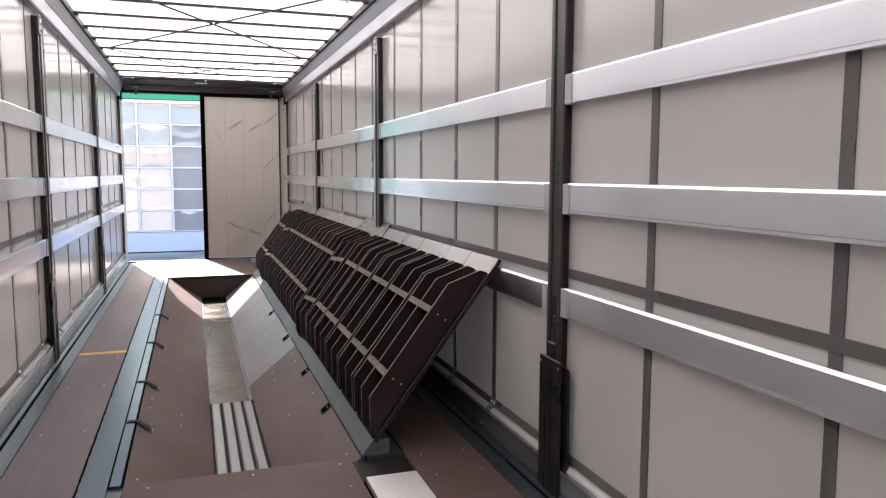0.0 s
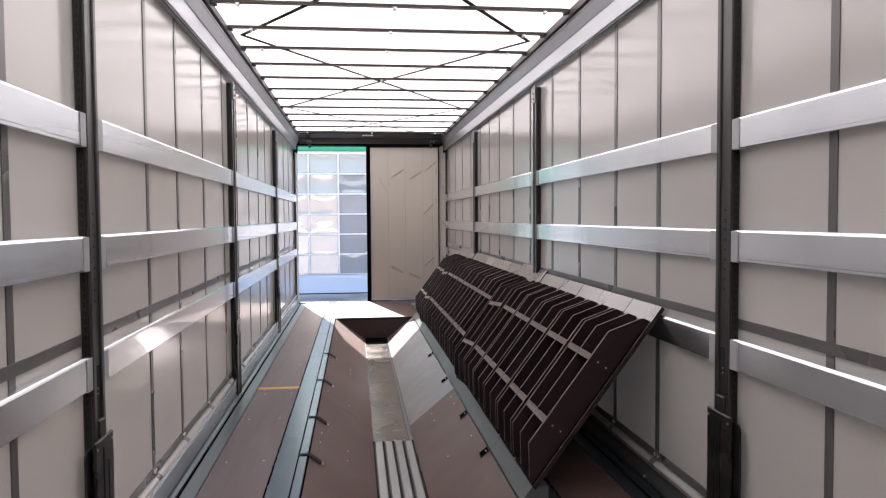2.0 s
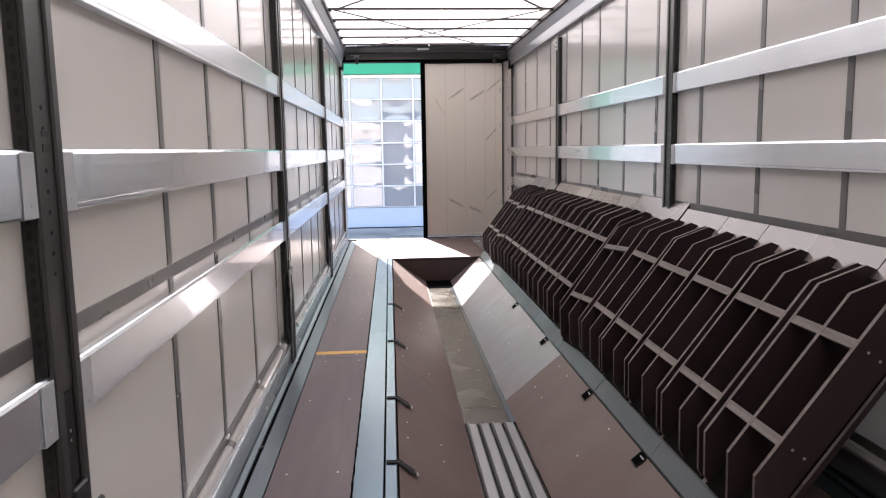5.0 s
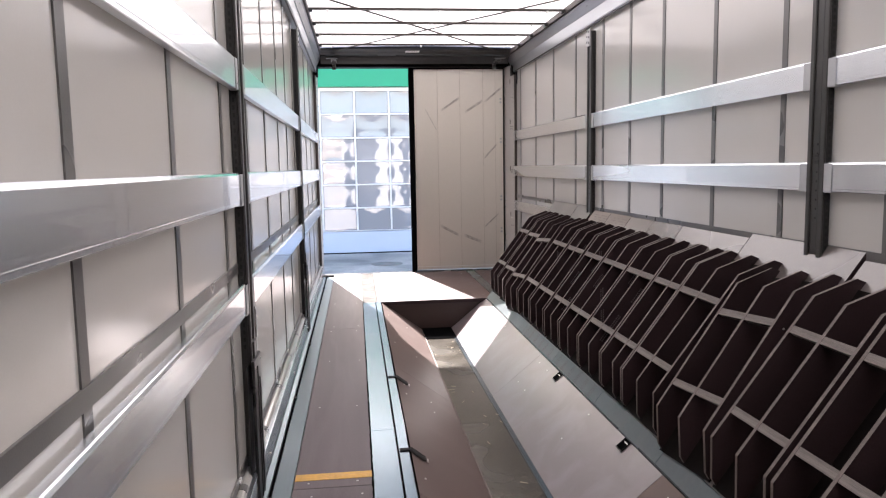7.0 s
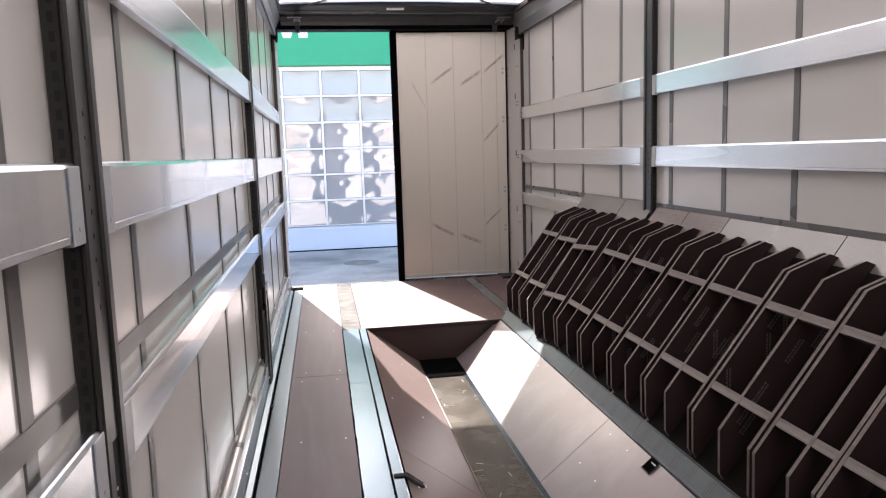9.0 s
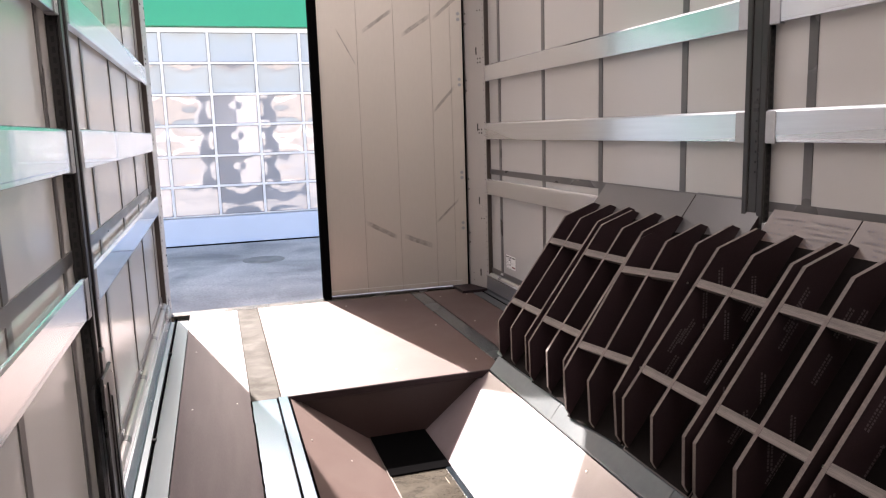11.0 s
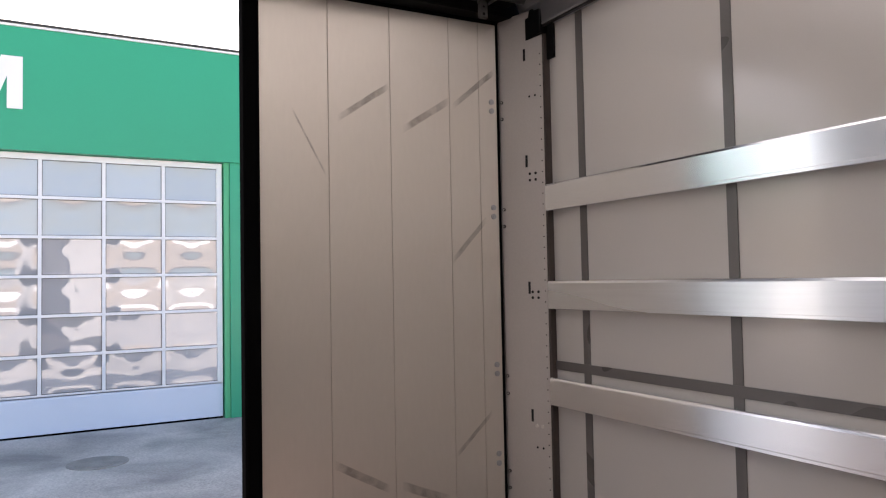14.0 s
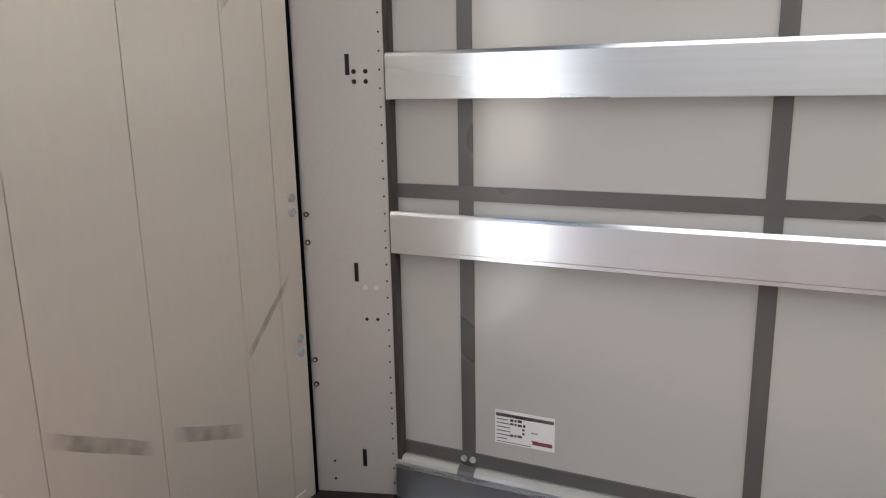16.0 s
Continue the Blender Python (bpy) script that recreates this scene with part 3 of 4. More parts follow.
# ---- cant rails and roof ----
for s, name in ((-1, "cant_rail_left"), (1, "cant_rail_right")):
    bm = bmesh.new()
    prof = [(1.226, CANT_LOW), (1.209, CANT_LOW), (1.206, CANT_LOW + 0.004), (1.209, CANT_LOW + 0.009), (1.203, CANT_LOW + 0.105), (1.199, CANT_LOW + 0.110), (1.196, CANT_LOW + 0.108), (1.168, CANT_LOW + 0.178), (1.163, CANT_LOW + 0.180), (1.160, CANT_LOW + 0.188), (1.166, CANT_LOW + 0.192), (1.166, CANT_TOP + 0.03), (1.28, CANT_TOP + 0.03), (1.28, CANT_LOW)]
    prism(bm, [(s * p[0], p[1]) for p in prof], FRONT, 12.205)
    ob = part(name, bm, M["cant"])
    tagged(ob, "smooth aluminium cant rail below the roof", "cant rail", kind="structure")
    bm = bmesh.new()
    prism(bm, [(s * p[0], p[1]) for p in ((1.205, CANT_LOW + 0.075), (1.203, CANT_LOW + 0.105), (1.168, CANT_LOW + 0.178), (1.163, CANT_LOW + 0.19), (1.27, CANT_LOW + 0.19), (1.27, CANT_LOW + 0.075))], 12.206, 12.37)
    part("rail_end", bm, M["cant"], ob, "bare end of the rail's upper flange")
    boxpart("track", tuple(sorted((s * 1.140, s * 1.1655))) + (FRONT, REAR - 0.3, CANT_LOW + 0.194, CANT_TOP + 0.012), M["gasket"], ob, "dark brown roof runner track", 0.003)
    boxpart("lip", tuple(sorted((s * 1.212, s * 1.224))) + (FRONT, 12.205, CANT_LOW - 0.010, CANT_LOW), M["black"], ob, "dark lower lip")
    for k in range(10):
        y = 0.35 + 1.26 * k
        bm = bmesh.new()
        rod(bm, (s * 1.178, y, CANT_LOW + 0.150), (s * 1.1795, y, CANT_LOW + 0.1503), 0.005, 10)
        part("hole", bm, M["slot"], ob)
    bm = bmesh.new()
    prism(bm, [(12.206, 2.475), (12.335, 2.462), (12.40, 2.50), (12.40, 2.60), (12.33, 2.60), (12.325, 2.565), (12.29, 2.565), (12.285, 2.60), (12.26, 2.60), (12.255, 2.585), (12.206, 2.585)], s * 1.196, s * 1.262, axis="x", bevel=0.003)
    part("end_bracket", bm, M["matte"], ob, "black notched end bracket")
    boxpart("flap", tuple(sorted((s * 1.240, s * 1.2535))) + (12.165, 12.218, 2.355, CANT_LOW + 0.02), M["matte"], ob, "short black rubber flap", 0.002)

bm = bmesh.new()
nx, ny = 14, 132
grid = []
for j in range(ny + 1):
    y = FRONT + (12.04 - FRONT) * j / ny
    row = []
    for i in range(nx + 1):
        x = -1.2 + 2.4 * i / nx
        sag = 0.02 * math.cos(math.pi * x / 2.6) + 0.012 * math.sin(2 * math.pi * (y - FRONT) / 0.62) * (1 - (x / 1.2) ** 2)
        row.append(bm.verts.new((x, y, roof_z(y) + 0.04 + sag)))
    grid.append(row)
for j in range(ny):
    for i in range(nx):
        bm.faces.new([grid[j][i], grid[j][i + 1], grid[j + 1][i + 1], grid[j + 1][i]])
ceiling = part("ceiling", bm, M["roof"])
for p in ceiling.data.polygons:
    p.use_smooth = True
tagged(ceiling, "translucent white sliding roof tarpaulin glowing with daylight", "roof", kind="structure")


def roof_bow(y):
    """A shallow channel: a grey web between two dark edges, with small pale clips and a runner at each end."""
    e = empty("roof_bow", 0, y, roof_z(y))
    boxpart("web", (-1.12, 1.12, -0.015, 0.015, -0.002, 0.012), M["bow"], e, "", 0.003)
    for a in (-0.019, 0.015):
        boxpart("flange", (-1.12, 1.12, a, a + 0.004, -0.004, 0.014), M["belt"], e, "dark edge")
    for x in (-1.122, 1.122):
        boxpart("runner", (x - 0.016, x + 0.016, -0.030, 0.030, -0.020, 0.012), M["black"], e, "small dark runner", 0.004)
    for x in (-0.98, 0.0, 0.98):
        boxpart("clip", (x - 0.011, x + 0.011, -0.020, 0.020, -0.022, -0.003), M["label"], e, "pale clip", 0.003)
    tagged(e, "dark grey steel bow across the sliding roof", "roof bow", "roof bows")
    return e


BOWS = [11.51 - 0.606 * k for k in range(21)]
for y in BOWS:
    roof_bow(y)

# zigzag straps that cross at the middle between their turns
TURNS = [(-1.04, -1.09), (2.36, 1.09), (5.76, -1.09), (9.25, 1.09), (12.03, -0.95)]
for sgn in (-1, 1):
    for (y0, x0), (y1, x1) in zip(TURNS, TURNS[1:]):
        a, b = Vector((sgn * x0, y0, roof_z(y0) + 0.022)), Vector((sgn * x1, y1, roof_z(y1) + 0.022))
        bm = bmesh.new()
        d = (b - a).normalized()
        w = Vector((-d.y, d.x, 0)) * 0.016
        vs = [bm.verts.new(p) for p in (a - w, a + w, b + w, b - w)]
        top = [bm.verts.new(v.co + Vector((0, 0, 0.006))) for v in vs]
        bm.faces.new(vs)
        bm.faces.new(top[::-1])
        for q in range(4):
            bm.faces.new([vs[q], vs[(q + 1) % 4], top[(q + 1) % 4], top[q]])
        tagged(part("roof_strap", bm, M["belt"]), "black webbing strap zigzagging under the roof tarpaulin", "strap", "roof straps")

# ---- front wall behind the camera ----
fw = boxpart("wall_front", (-1.28, 1.28, FRONT - 0.05, FRONT, -0.4, CANT_TOP + 0.05), M["door"])
tagged(fw, "plain aluminium front bulkhead", "wall", kind="structure")

# ---- rear frame ----
header = boxpart("rear_header", (-1.28, 1.28, REAR - 0.06, REAR + 0.11, 2.594, 2.80), M["matte"], None, "", 0.004)
tagged(header, "black steel header beam over the rear doors", "beam", kind="structure")
boxpart("sill_plate", (-1.24, 1.24, REAR - 0.03, REAR + 0.09, -0.30, -0.002), M["galvdull"], header, "worn steel sill", 0.003)
for x in (-0.62, -0.50, 0.30, 0.42, 0.70):
    bm = bmesh.new()
    rod(bm, (x, REAR - 0.060, 2.635), (x, REAR - 0.066, 2.635), 0.007, 8)
    part("bolt", bm, M["black"], header)

# folded end carriage of the sliding roof
roof_end = empty("roof_end_carriage", 0, 0, 0)
tagged(roof_end, "grey folded roof end with ribs and a maker's plate", "roof end", kind="structure")
for lab, prof in (("flat front fold", [(12.012, 2.750), (12.030, 2.742), (12.098, 2.724), (12.100, 2.86), (12.012, 2.86)]),
                  ("rounded middle fold", [(12.101, 2.732), (12.106, 2.720), (12.146, 2.706), (12.158, 2.712), (12.158, 2.86), (12.101, 2.86)]),
                  ("dark groove", [(12.159, 2.722), (12.192, 2.712), (12.192, 2.86), (12.159, 2.86)]),
                  ("rounded lower fold", [(12.193, 2.700), (12.200, 2.682), (12.232, 2.640), (12.262, 2.612), (12.272, 2.614), (12.272, 2.86), (12.193, 2.86)]),
                  ("lower flange", [(12.273, 2.640), (12.388, 2.640), (12.388, 2.86), (12.273, 2.86)])):
    bm = bmesh.new()
    prism(bm, prof, -1.155, 1.155, axis="x")
    part("fold", bm, M["matte"] if "dark" in lab or "flange" in lab else M["carriage"], roof_end, lab)
bm = bmesh.new()
rod(bm, (-1.12, 12.152, 2.703), (1.12, 12.152, 2.703), 0.006, 10)
part("tube", bm, M["steel"], roof_end, "thin grey tube")
plate = boxpart("plate", (-0.085, 0.085, -0.024, 0.024, -0.0022, 0.0), M["label"], roof_end, "small pale printed plate", 0.0008)
plate.location, plate.rotation_euler = (-0.055, 12.066, 2.7315), (-0.26, 0, 0)
for k in range(6):
    bar = boxpart("print_bar", (-0.060 + 0.020 * k, -0.046 + 0.020 * k, -0.010 + 0.006 * (k % 2), -0.004 + 0.006 * (k % 2), -0.0030, -0.0024), M["ink"], plate)
for sx in (-1, 1):
    e = empty("roof_latch", sx * 1.0, REAR - 0.075, 2.618)
    boxpart("tongue", (-0.024, 0.024, -0.012, 0.006, -0.060, 0.028), M["latch"], e, "grey tongue with a hole", 0.006)
    boxpart("arm", (-0.028, 0.034, -0.30, 0.006, 0.022, 0.030), M["latch"], e, "flat perforated arm", 0.003)
    for x in (-0.028, 0.030):
        boxpart("flange", (x, x + 0.004, -0.30, 0.0, 0.008, 0.022), M["latch"], e)
    for k in range(4):
        boxpart("slot", (-0.014, 0.014, -0.265 + 0.055 * k, -0.248 + 0.055 * k, 0.0205, 0.0225), M["slot"], e)
    boxpart("cross_plate", tuple(sorted((-sx * 0.05, sx * 0.085))) + (-0.335, -0.285, 0.030, 0.036), M["latch"], e, "flat cross plate", 0.002)
    bm = bmesh.new()
    rod(bm, (-0.052, -0.30, 0.033), (-0.052, -0.30, 0.075), 0.005, 8)
    part("pin", bm, M["galvdull"], e)
    for z, r in ((-0.040, 0.007), (-0.006, 0.005)):
        bm = bmesh.new()
        rod(bm, (0, -0.012, z), (0, -0.0135, z), r, 10)
        part("hole", bm, M["slot"], e)
    tagged(e, "zinc-plated roof latch under the header beam", "latch", "roof latches")

# corner posts: face from the door edge (P0) to the slat ends (P1)
P0, P1 = Vector((1.150, 12.470, 0)), Vector((1.222, 12.228, 0))
ALONG = (P1 - P0)
FACE = Vector((P0.y - P1.y, P1.x - P0.x, 0)).normalized() * -1


def on_face(s, k, z, out=0.0):
    """A point on a corner post's inner face; k from 0 at the door to 1 at the slats."""
    p = P0 + ALONG * k + FACE * out
    return Vector((s * p.x, p.y, z))


for s, name in ((-1, "corner_post_left"), (1, "corner_post_right")):
    if s < 0:
        P0, ALONG = Vector((1.214, 12.470, 0)), P1 - Vector((1.214, 12.470, 0))
    else:
        P0, ALONG = Vector((1.150, 12.470, 0)), P1 - Vector((1.150, 12.470, 0))
    FACE = Vector((P1.y - P0.y, P0.x - P1.x, 0)).normalized()
    bm = bmesh.new()
    prof = [(P0.x, P0.y + 0.06), (P0.x, P0.y), (P1.x, P1.y), (P1.x + 0.010, P1.y), (P1.x + 0.012, P1.y + 0.05), (1.29, P1.y + 0.05), (1.29, P0.y + 0.06)]
    prism(bm, [(s * p[0], p[1]) for p in prof], -0.30, 2.60, axis="z")
    post = part(name, bm, M["post"])
    tagged(post, "grey coated rear corner post with punched holes", "corner post", kind="structure")

    def hole(k, z, r, mat, nm="hole", out=0.002, label=""):
        h = bmesh.new()
        rod(h, on_face(s, k, z, 0.0), on_face(s, k, z, out), r, 10)
        part(nm, h, mat, post, label)

    def slot(k, z, h, w=0.012):
        q = bmesh.new()
        a = [on_face(s, k - w / 2 / ALONG.length, z), on_face(s, k + w / 2 / ALONG.length, z)]
        vs = [q.verts.new(p + Vector((0, 0, dz)) + Vector((s * FACE.x, FACE.y, 0)) * o) for o in (0.0, 0.0015) for p in a for dz in (-h / 2, h / 2)]
        for f in ((0, 1, 3, 2), (4, 5, 7, 6), (0, 1, 5, 4), (2, 3, 7, 6), (0, 2, 6, 4), (1, 3, 7, 5)):
            q.faces.new([vs[i] for i in f])
        part("slot", q, M["slot"], post)

    for z in (0.140, 0.729, 1.313, 1.90, 2.40):
        slot(0.60, z, 0.056)
    for z in (1.294, 1.267, 1.84, 1.81):
        for k in (0.67, 0.80):
            hole(k, z, 0.0065, M["slot"])
    for k in (0.70, 0.83):
        hole(k, 0.684, 0.008, M["screw"], "rivet", 0.005, "bright rivet")
        hole(k, 0.587, 0.005, M["slot"])
        hole(k, 2.20, 0.005, M["slot"])
    for z in (0.124, 0.064):
        hole(0.22, z, 0.004, M["slot"])
    for z in (0.898, 0.816, 0.455, 0.377, 1.685, 1.605, 2.20, 2.12):
        hole(0.045, z, 0.008, M["black"], "bolt", 0.004)
        hole(0.045, z, 0.004, M["screw"], "bolt", 0.0055)
    for i in range(48):
        hole(0.955, 0.06 + 0.0495 * i, 0.0028, M["slot"])
    if s > 0:
        boxpart("corner_plate", tuple(sorted((s * 1.0, s * 1.236))) + (P1.y + 0.004, P1.y + 0.26, -0.03, 0.020), M["rib"], post, "dark plate at the post's foot", 0.003)
    boxpart("gasket", tuple(sorted((s * (P1.x + 0.003), s * 1.261))) + (P1.y - 0.014, P1.y + 0.05, 0.135, 2.48), M["gasket"], post, "dark gasket beside the curtain")

# closed rear door leaf
DY = 12.455
door = empty("door_1", 0.5, DY + 0.030, 0)
door.rotation_euler = (0, 0, -0.025)
tagged(door, "closed aluminium rear door leaf with mud smears and black seals", "door", kind="structure")
DX0, DX1 = -0.013, 1.130
seams = [DX0, 0.285, 0.573, 0.871, 1.030, DX1]
for a, b in zip(seams, seams[1:]):
    boxpart("door_panel", (a + 0.0012 - 0.5, b - 0.0012 - 0.5, 0.0, 0.03, 0.020, 2.578), M["door"], door, "", 0.001)
boxpart("door_core", (DX0 - 0.5, DX1 - 0.5, 0.004, 0.05, 0.02, 2.592), M["smear"], door)
boxpart("outer_skin", (DX0 - 0.5, DX1 - 0.5, 0.0505, 0.056, 0.02, 2.592), M["post"], door, "grey outer skin")
boxpart("edge_seal", (DX0 - 0.066 - 0.5, DX0 - 0.5, -0.030, 0.05, 0.0, 2.592), M["rubber"], door, "black rubber edge seal", 0.008)
boxpart("top_seal", (DX0 - 0.5, DX1 - 0.5, -0.006, 0.02, 2.576, 2.592), M["rubber"], door)
boxpart("side_seal", (DX1 - 0.5, DX1 + 0.011 - 0.5, -0.004, 0.04, 0.0, 2.592), M["rubber"], door, "", 0.002)
# added strip, keeps skylight out of the gap beside the corner post
boxpart("rear_seal", (DX1 - 0.56, DX1 + 0.13 - 0.5, 0.052, 0.075, -0.05, 2.62), M["rubber"], door, "black strip added behind the leaf to block a light leak")
boxpart("kick_strip", (DX0 - 0.5, DX1 - 0.5, -0.005, 0.03, 0.0, 0.009), M["gasket"], door, "dark bottom seal", 0.002)
boxpart("bead", (DX0 - 0.5, DX1 - 0.55, -0.0015, 0.01, 0.056, 0.060), M["label"], door, "thin pale bead")
for z in (0.954, 0.912, 0.540, 0.496, 1.695, 1.652, 2.20, 2.157):
    bm = bmesh.new()
    rod(bm, (1.098 - 0.5, -0.0005, z), (1.098 - 0.5, -0.006, z), 0.013, 14)
    rod(bm, (1.098 - 0.5, -0.006, z), (1.098 - 0.5, -0.009, z), 0.006, 10)
    part("door_bolt", bm, M["alu_cap"], door, "flat grey bolt head")


def smear(x0, z0, x1, z1, w, seed):
    """A dried smear on the door: a short uneven band with ragged ends, a hair above the sheet."""
    rng = random.Random(seed)
    a, b = Vector((x0 - 0.5, 0, z0)), Vector((x1 - 0.5, 0, z1))
    d = (b - a)
    nrm = Vector((-d.z, 0, d.x)).normalized()
    bm = bmesh.new()
    up, dn = [], []
    n = 9
    for i in range(n + 1):
        p = a + d * (i / n)
        up.append(bm.verts.new(p + Vector((0, -0.0006, w * rng.uniform(0.85, 1.0)))))
        dn.append(bm.verts.new(p - Vector((0, 0.0006, w * rng.uniform(0.85, 1.0)))))
    for i in range(n):
        bm.faces.new([up[i], up[i + 1], dn[i + 1], dn[i]])
    part("smear", bm, M["smearfilm"], door, "faint brown mud smear")


for k, q in enumerate(((0.125, 2.085, 0.275, 1.805, 0.009), (0.325, 2.056, 0.572, 2.226, 0.017), (0.630, 2.031, 0.872, 2.186, 0.019), (0.888, 2.160, 1.125, 2.355, 0.017),
                       (0.872, 1.440, 1.060, 1.640, 0.017), (0.872, 0.555, 1.07, 0.735, 0.013), (0.29, 0.595, 0.545, 0.455, 0.020), (0.600, 0.462, 0.840, 0.365, 0.022))):
    smear(*q, k)

# ---- label on the curtain ----
LY0, LY1, LZ0, LZ1 = 11.745, 11.921, 0.245, 0.346
label = boxpart("label", (WALL - 0.0025, WALL - 0.0005, LY0, LY1, LZ0, LZ1), M["label"])
tagged(label, "small white printed label stuck on the grey curtain", "label")
XL = WALL - 0.0030


def print_mark(nm, y0, y1, z0, z1, mat, lab=""):
    """A flat printed bar; y counts from the label's left edge as one reads it, z from its foot."""
    return boxpart(nm, (XL, XL + 0.0006, LY1 - y1, LY1 - y0, LZ0 + z0, LZ0 + z1), mat, label, lab)


print_mark("heading_bar", 0.003, 0.174, 0.083, 0.093, M["strap"], "grey heading bar")
print_mark("heading_print", 0.045, 0.125, 0.0865, 0.0895, M["label"])
rng = random.Random(4)
for k in range(6):
    z = 0.073 - 0.0118 * k
    print_mark("print_bar", 0.005, 0.036 + rng.uniform(0, 0.012), z, z + 0.0028, M["strap"])
    if k in (0, 1, 4):
        y = 0.046
        for w in (0.010, 0.006, 0.013, 0.007)[: 3 if k != 1 else 4]:
            print_mark("script_bar", y, y + w, z - 0.001 + rng.uniform(-0.001, 0.001), z + 0.005 + rng.uniform(0, 0.002), M["ink"])
            y += w + 0.003
    elif k in (2, 3):
        print_mark("script_bar", 0.082, 0.089, z - 0.001, z + 0.005, M["ink"])
    if k in (2, 4):
        print_mark("print_bar", 0.108, 0.128, z - 0.004, z - 0.0015, M["strap"])
print_mark("print_bar", 0.005, 0.110, 0.004, 0.006, M["strap"])
print_mark("logo_bar", 0.112, 0.170, 0.012, 0.023, M["red"], "dark red logo bar")

# ---- aluminium blocks, recess and markings of the floor ----
for x0, x1, y1 in ((-0.742, -0.556, 3.358), (0.486, 0.724, 3.313)):
    bm = bmesh.new()
    box(bm, x0, x1, FRONT, y1, -0.03, -0.0008)
    n = int((x1 - x0) / 0.017)
    for i in range(n):
        x = x0 + 0.004 + i * (x1 - x0 - 0.004) / n
        box(bm, x, x + 0.010, FRONT, y1 - 0.002, -0.0008, 0.001)
    part("grooved_strip", bm, M["groove"], floor, "grooved bright aluminium floor strip")
boxpart("recess", (0.470, 0.724, 3.315, TY0, -0.05, -0.022), M["black"], floor, "dark steel recess")
boxpart("recess", (-0.742, -0.556, 3.360, TY0 - 0.002, -0.05, -0.012), M["steel"], floor)
bm = bmesh.new()
box(bm, -1.080, -0.746, 6.176, 6.243, 0.0005, 0.0022)
part("yellow_mark", bm, M["yellow"], floor, "worn yellow marking tape")


def screw(x, y, z=0.0, parent=None, tilt=None):
    bm = bmesh.new()
    m = Matrix.Translation((x, y, z)) @ (tilt or Matrix.Identity(4))
    bmesh.ops.create_cone(bm, cap_ends=True, segments=8, radius1=0.0058, radius2=0.0045, depth=0.0028, matrix=m)
    part("screw", bm, M["screw"], parent or floor)


for x in (-1.02, -0.81, 0.80, 1.02):
    for y in (0.5, 1.43, 1.555, 2.432, 3.237, 3.489, 4.375, 5.282, 6.017, 6.148, 7.165, 8.172, 9.128, 9.31, 10.387, 11.394, 12.2):
        screw(x + (0.02 if int(y * 10) % 3 == 0 else 0), y)
for x in (-0.45, 0.0, 0.40):
    for y in (0.9, 2.3, 3.237, 3.499):
        screw(x, y)
for x in (-0.5, 0.05, 0.52):
    for y in (10.6, 11.4, 12.2):
        screw(x, y)
for x0, x1, ys in ((TX0, BX0, (3.7, 4.8, 5.0, 6.2, 7.45, 7.65, 8.8, 9.9)), (TX1, BX1, (3.7, 4.8, 5.65, 5.85, 6.9, 7.8, 8.0, 9.2, 10.0))):
    ang = math.atan2(DEEP, x1 - x0)
    for y in ys:
        for f in (0.12, 0.55):
            screw(x0 + (x1 - x0) * f, y, DEEP * f + 0.001, well, Matrix.Rotation(math.atan(-DEEP / (x1 - x0)), 4, "Y"))


# ---- pull straps and rings along the well ----
def pull_strap(y):
    """Black strap that comes out of the edge channel and lies over the slope, with a bright buckle."""
    e = empty("pull_strap", TX0, y, 0)
    boxpart("band", (-0.052, 0.004, -0.016, 0.016, 0.004, 0.010), M["matte"], e, "", 0.002)
    slope = math.atan2(DEEP, BX0 - TX0)
    bm = bmesh.new()
    for sgn in (-1, 1):
        rod(bm, (0.0, 0.013 * sgn, 0.008), (0.085 * math.cos(slope), 0.013 * sgn - 0.02, 0.085 * math.sin(slope) + 0.012), 0.0085, 8)
    rod(bm, (0.085 * math.cos(slope), -0.033, 0.085 * math.sin(slope) + 0.012), (0.085 * math.cos(slope), -0.007, 0.085 * math.sin(slope) + 0.012), 0.006, 8)
    part("loop", bm, M["black"], e, "black rubber loop")
    bm = bmesh.new()
    rod(bm, (0.100 * math.cos(slope), -0.036, 0.1 * math.sin(slope) + 0.012), (0.100 * math.cos(slope), -0.004, 0.1 * math.sin(slope) + 0.012), 0.004, 8)
    part("buckle", bm, M["screw"], e, "bright wire end")
    tagged(e, "black rubber pull strap on the well's edge", "strap", "well straps")


for y in (4.437, 5.262, 6.45, 7.69):
    pull_strap(y)


def lashing_ring(y):
    """A ring folded flat on the sloping board; a near-black plate paints its recess's shade."""
    e = empty("lashing_ring", TX1, y, 0)
    e.rotation_euler = (0, -math.atan2(-DEEP, TX1 - BX1), 0)
    boxpart("pocket", (-0.064, -0.002, -0.032, 0.032, 0.0005, 0.0025), M["rubber"], e, "near-black plate for the shade in the ring's recess")
    for a, b in ((-0.037, -0.032), (0.032, 0.037)):
        boxpart("side_bar", (-0.066, 0.0, a, b, 0.0005, 0.005), M["matte"], e, "", 0.0015)
    boxpart("cross_bar", (-0.068, -0.062, -0.037, 0.037, 0.0005, 0.006), M["black"], e, "", 0.002)
    boxpart("pin", (-0.022, -0.016, -0.030, 0.010, 0.0025, 0.006), M["screw"], e, "bright pin", 0.0015)
    tagged(e, "black steel lashing ring folded into the well's slope", "ring", "lashing rings")


for y in (4.412, 5.263, 6.406, 7.595):
    lashing_ring(y)

# ---- covers leaning on the slats ----
FOOT = Vector((0.520, 0, 0.004))
HEAD = Vector((1.228, 0, 0.950))
U = (HEAD - FOOT).normalized()
V = Vector((-U.z, 0, U.x))
LONG = (HEAD - FOOT).length


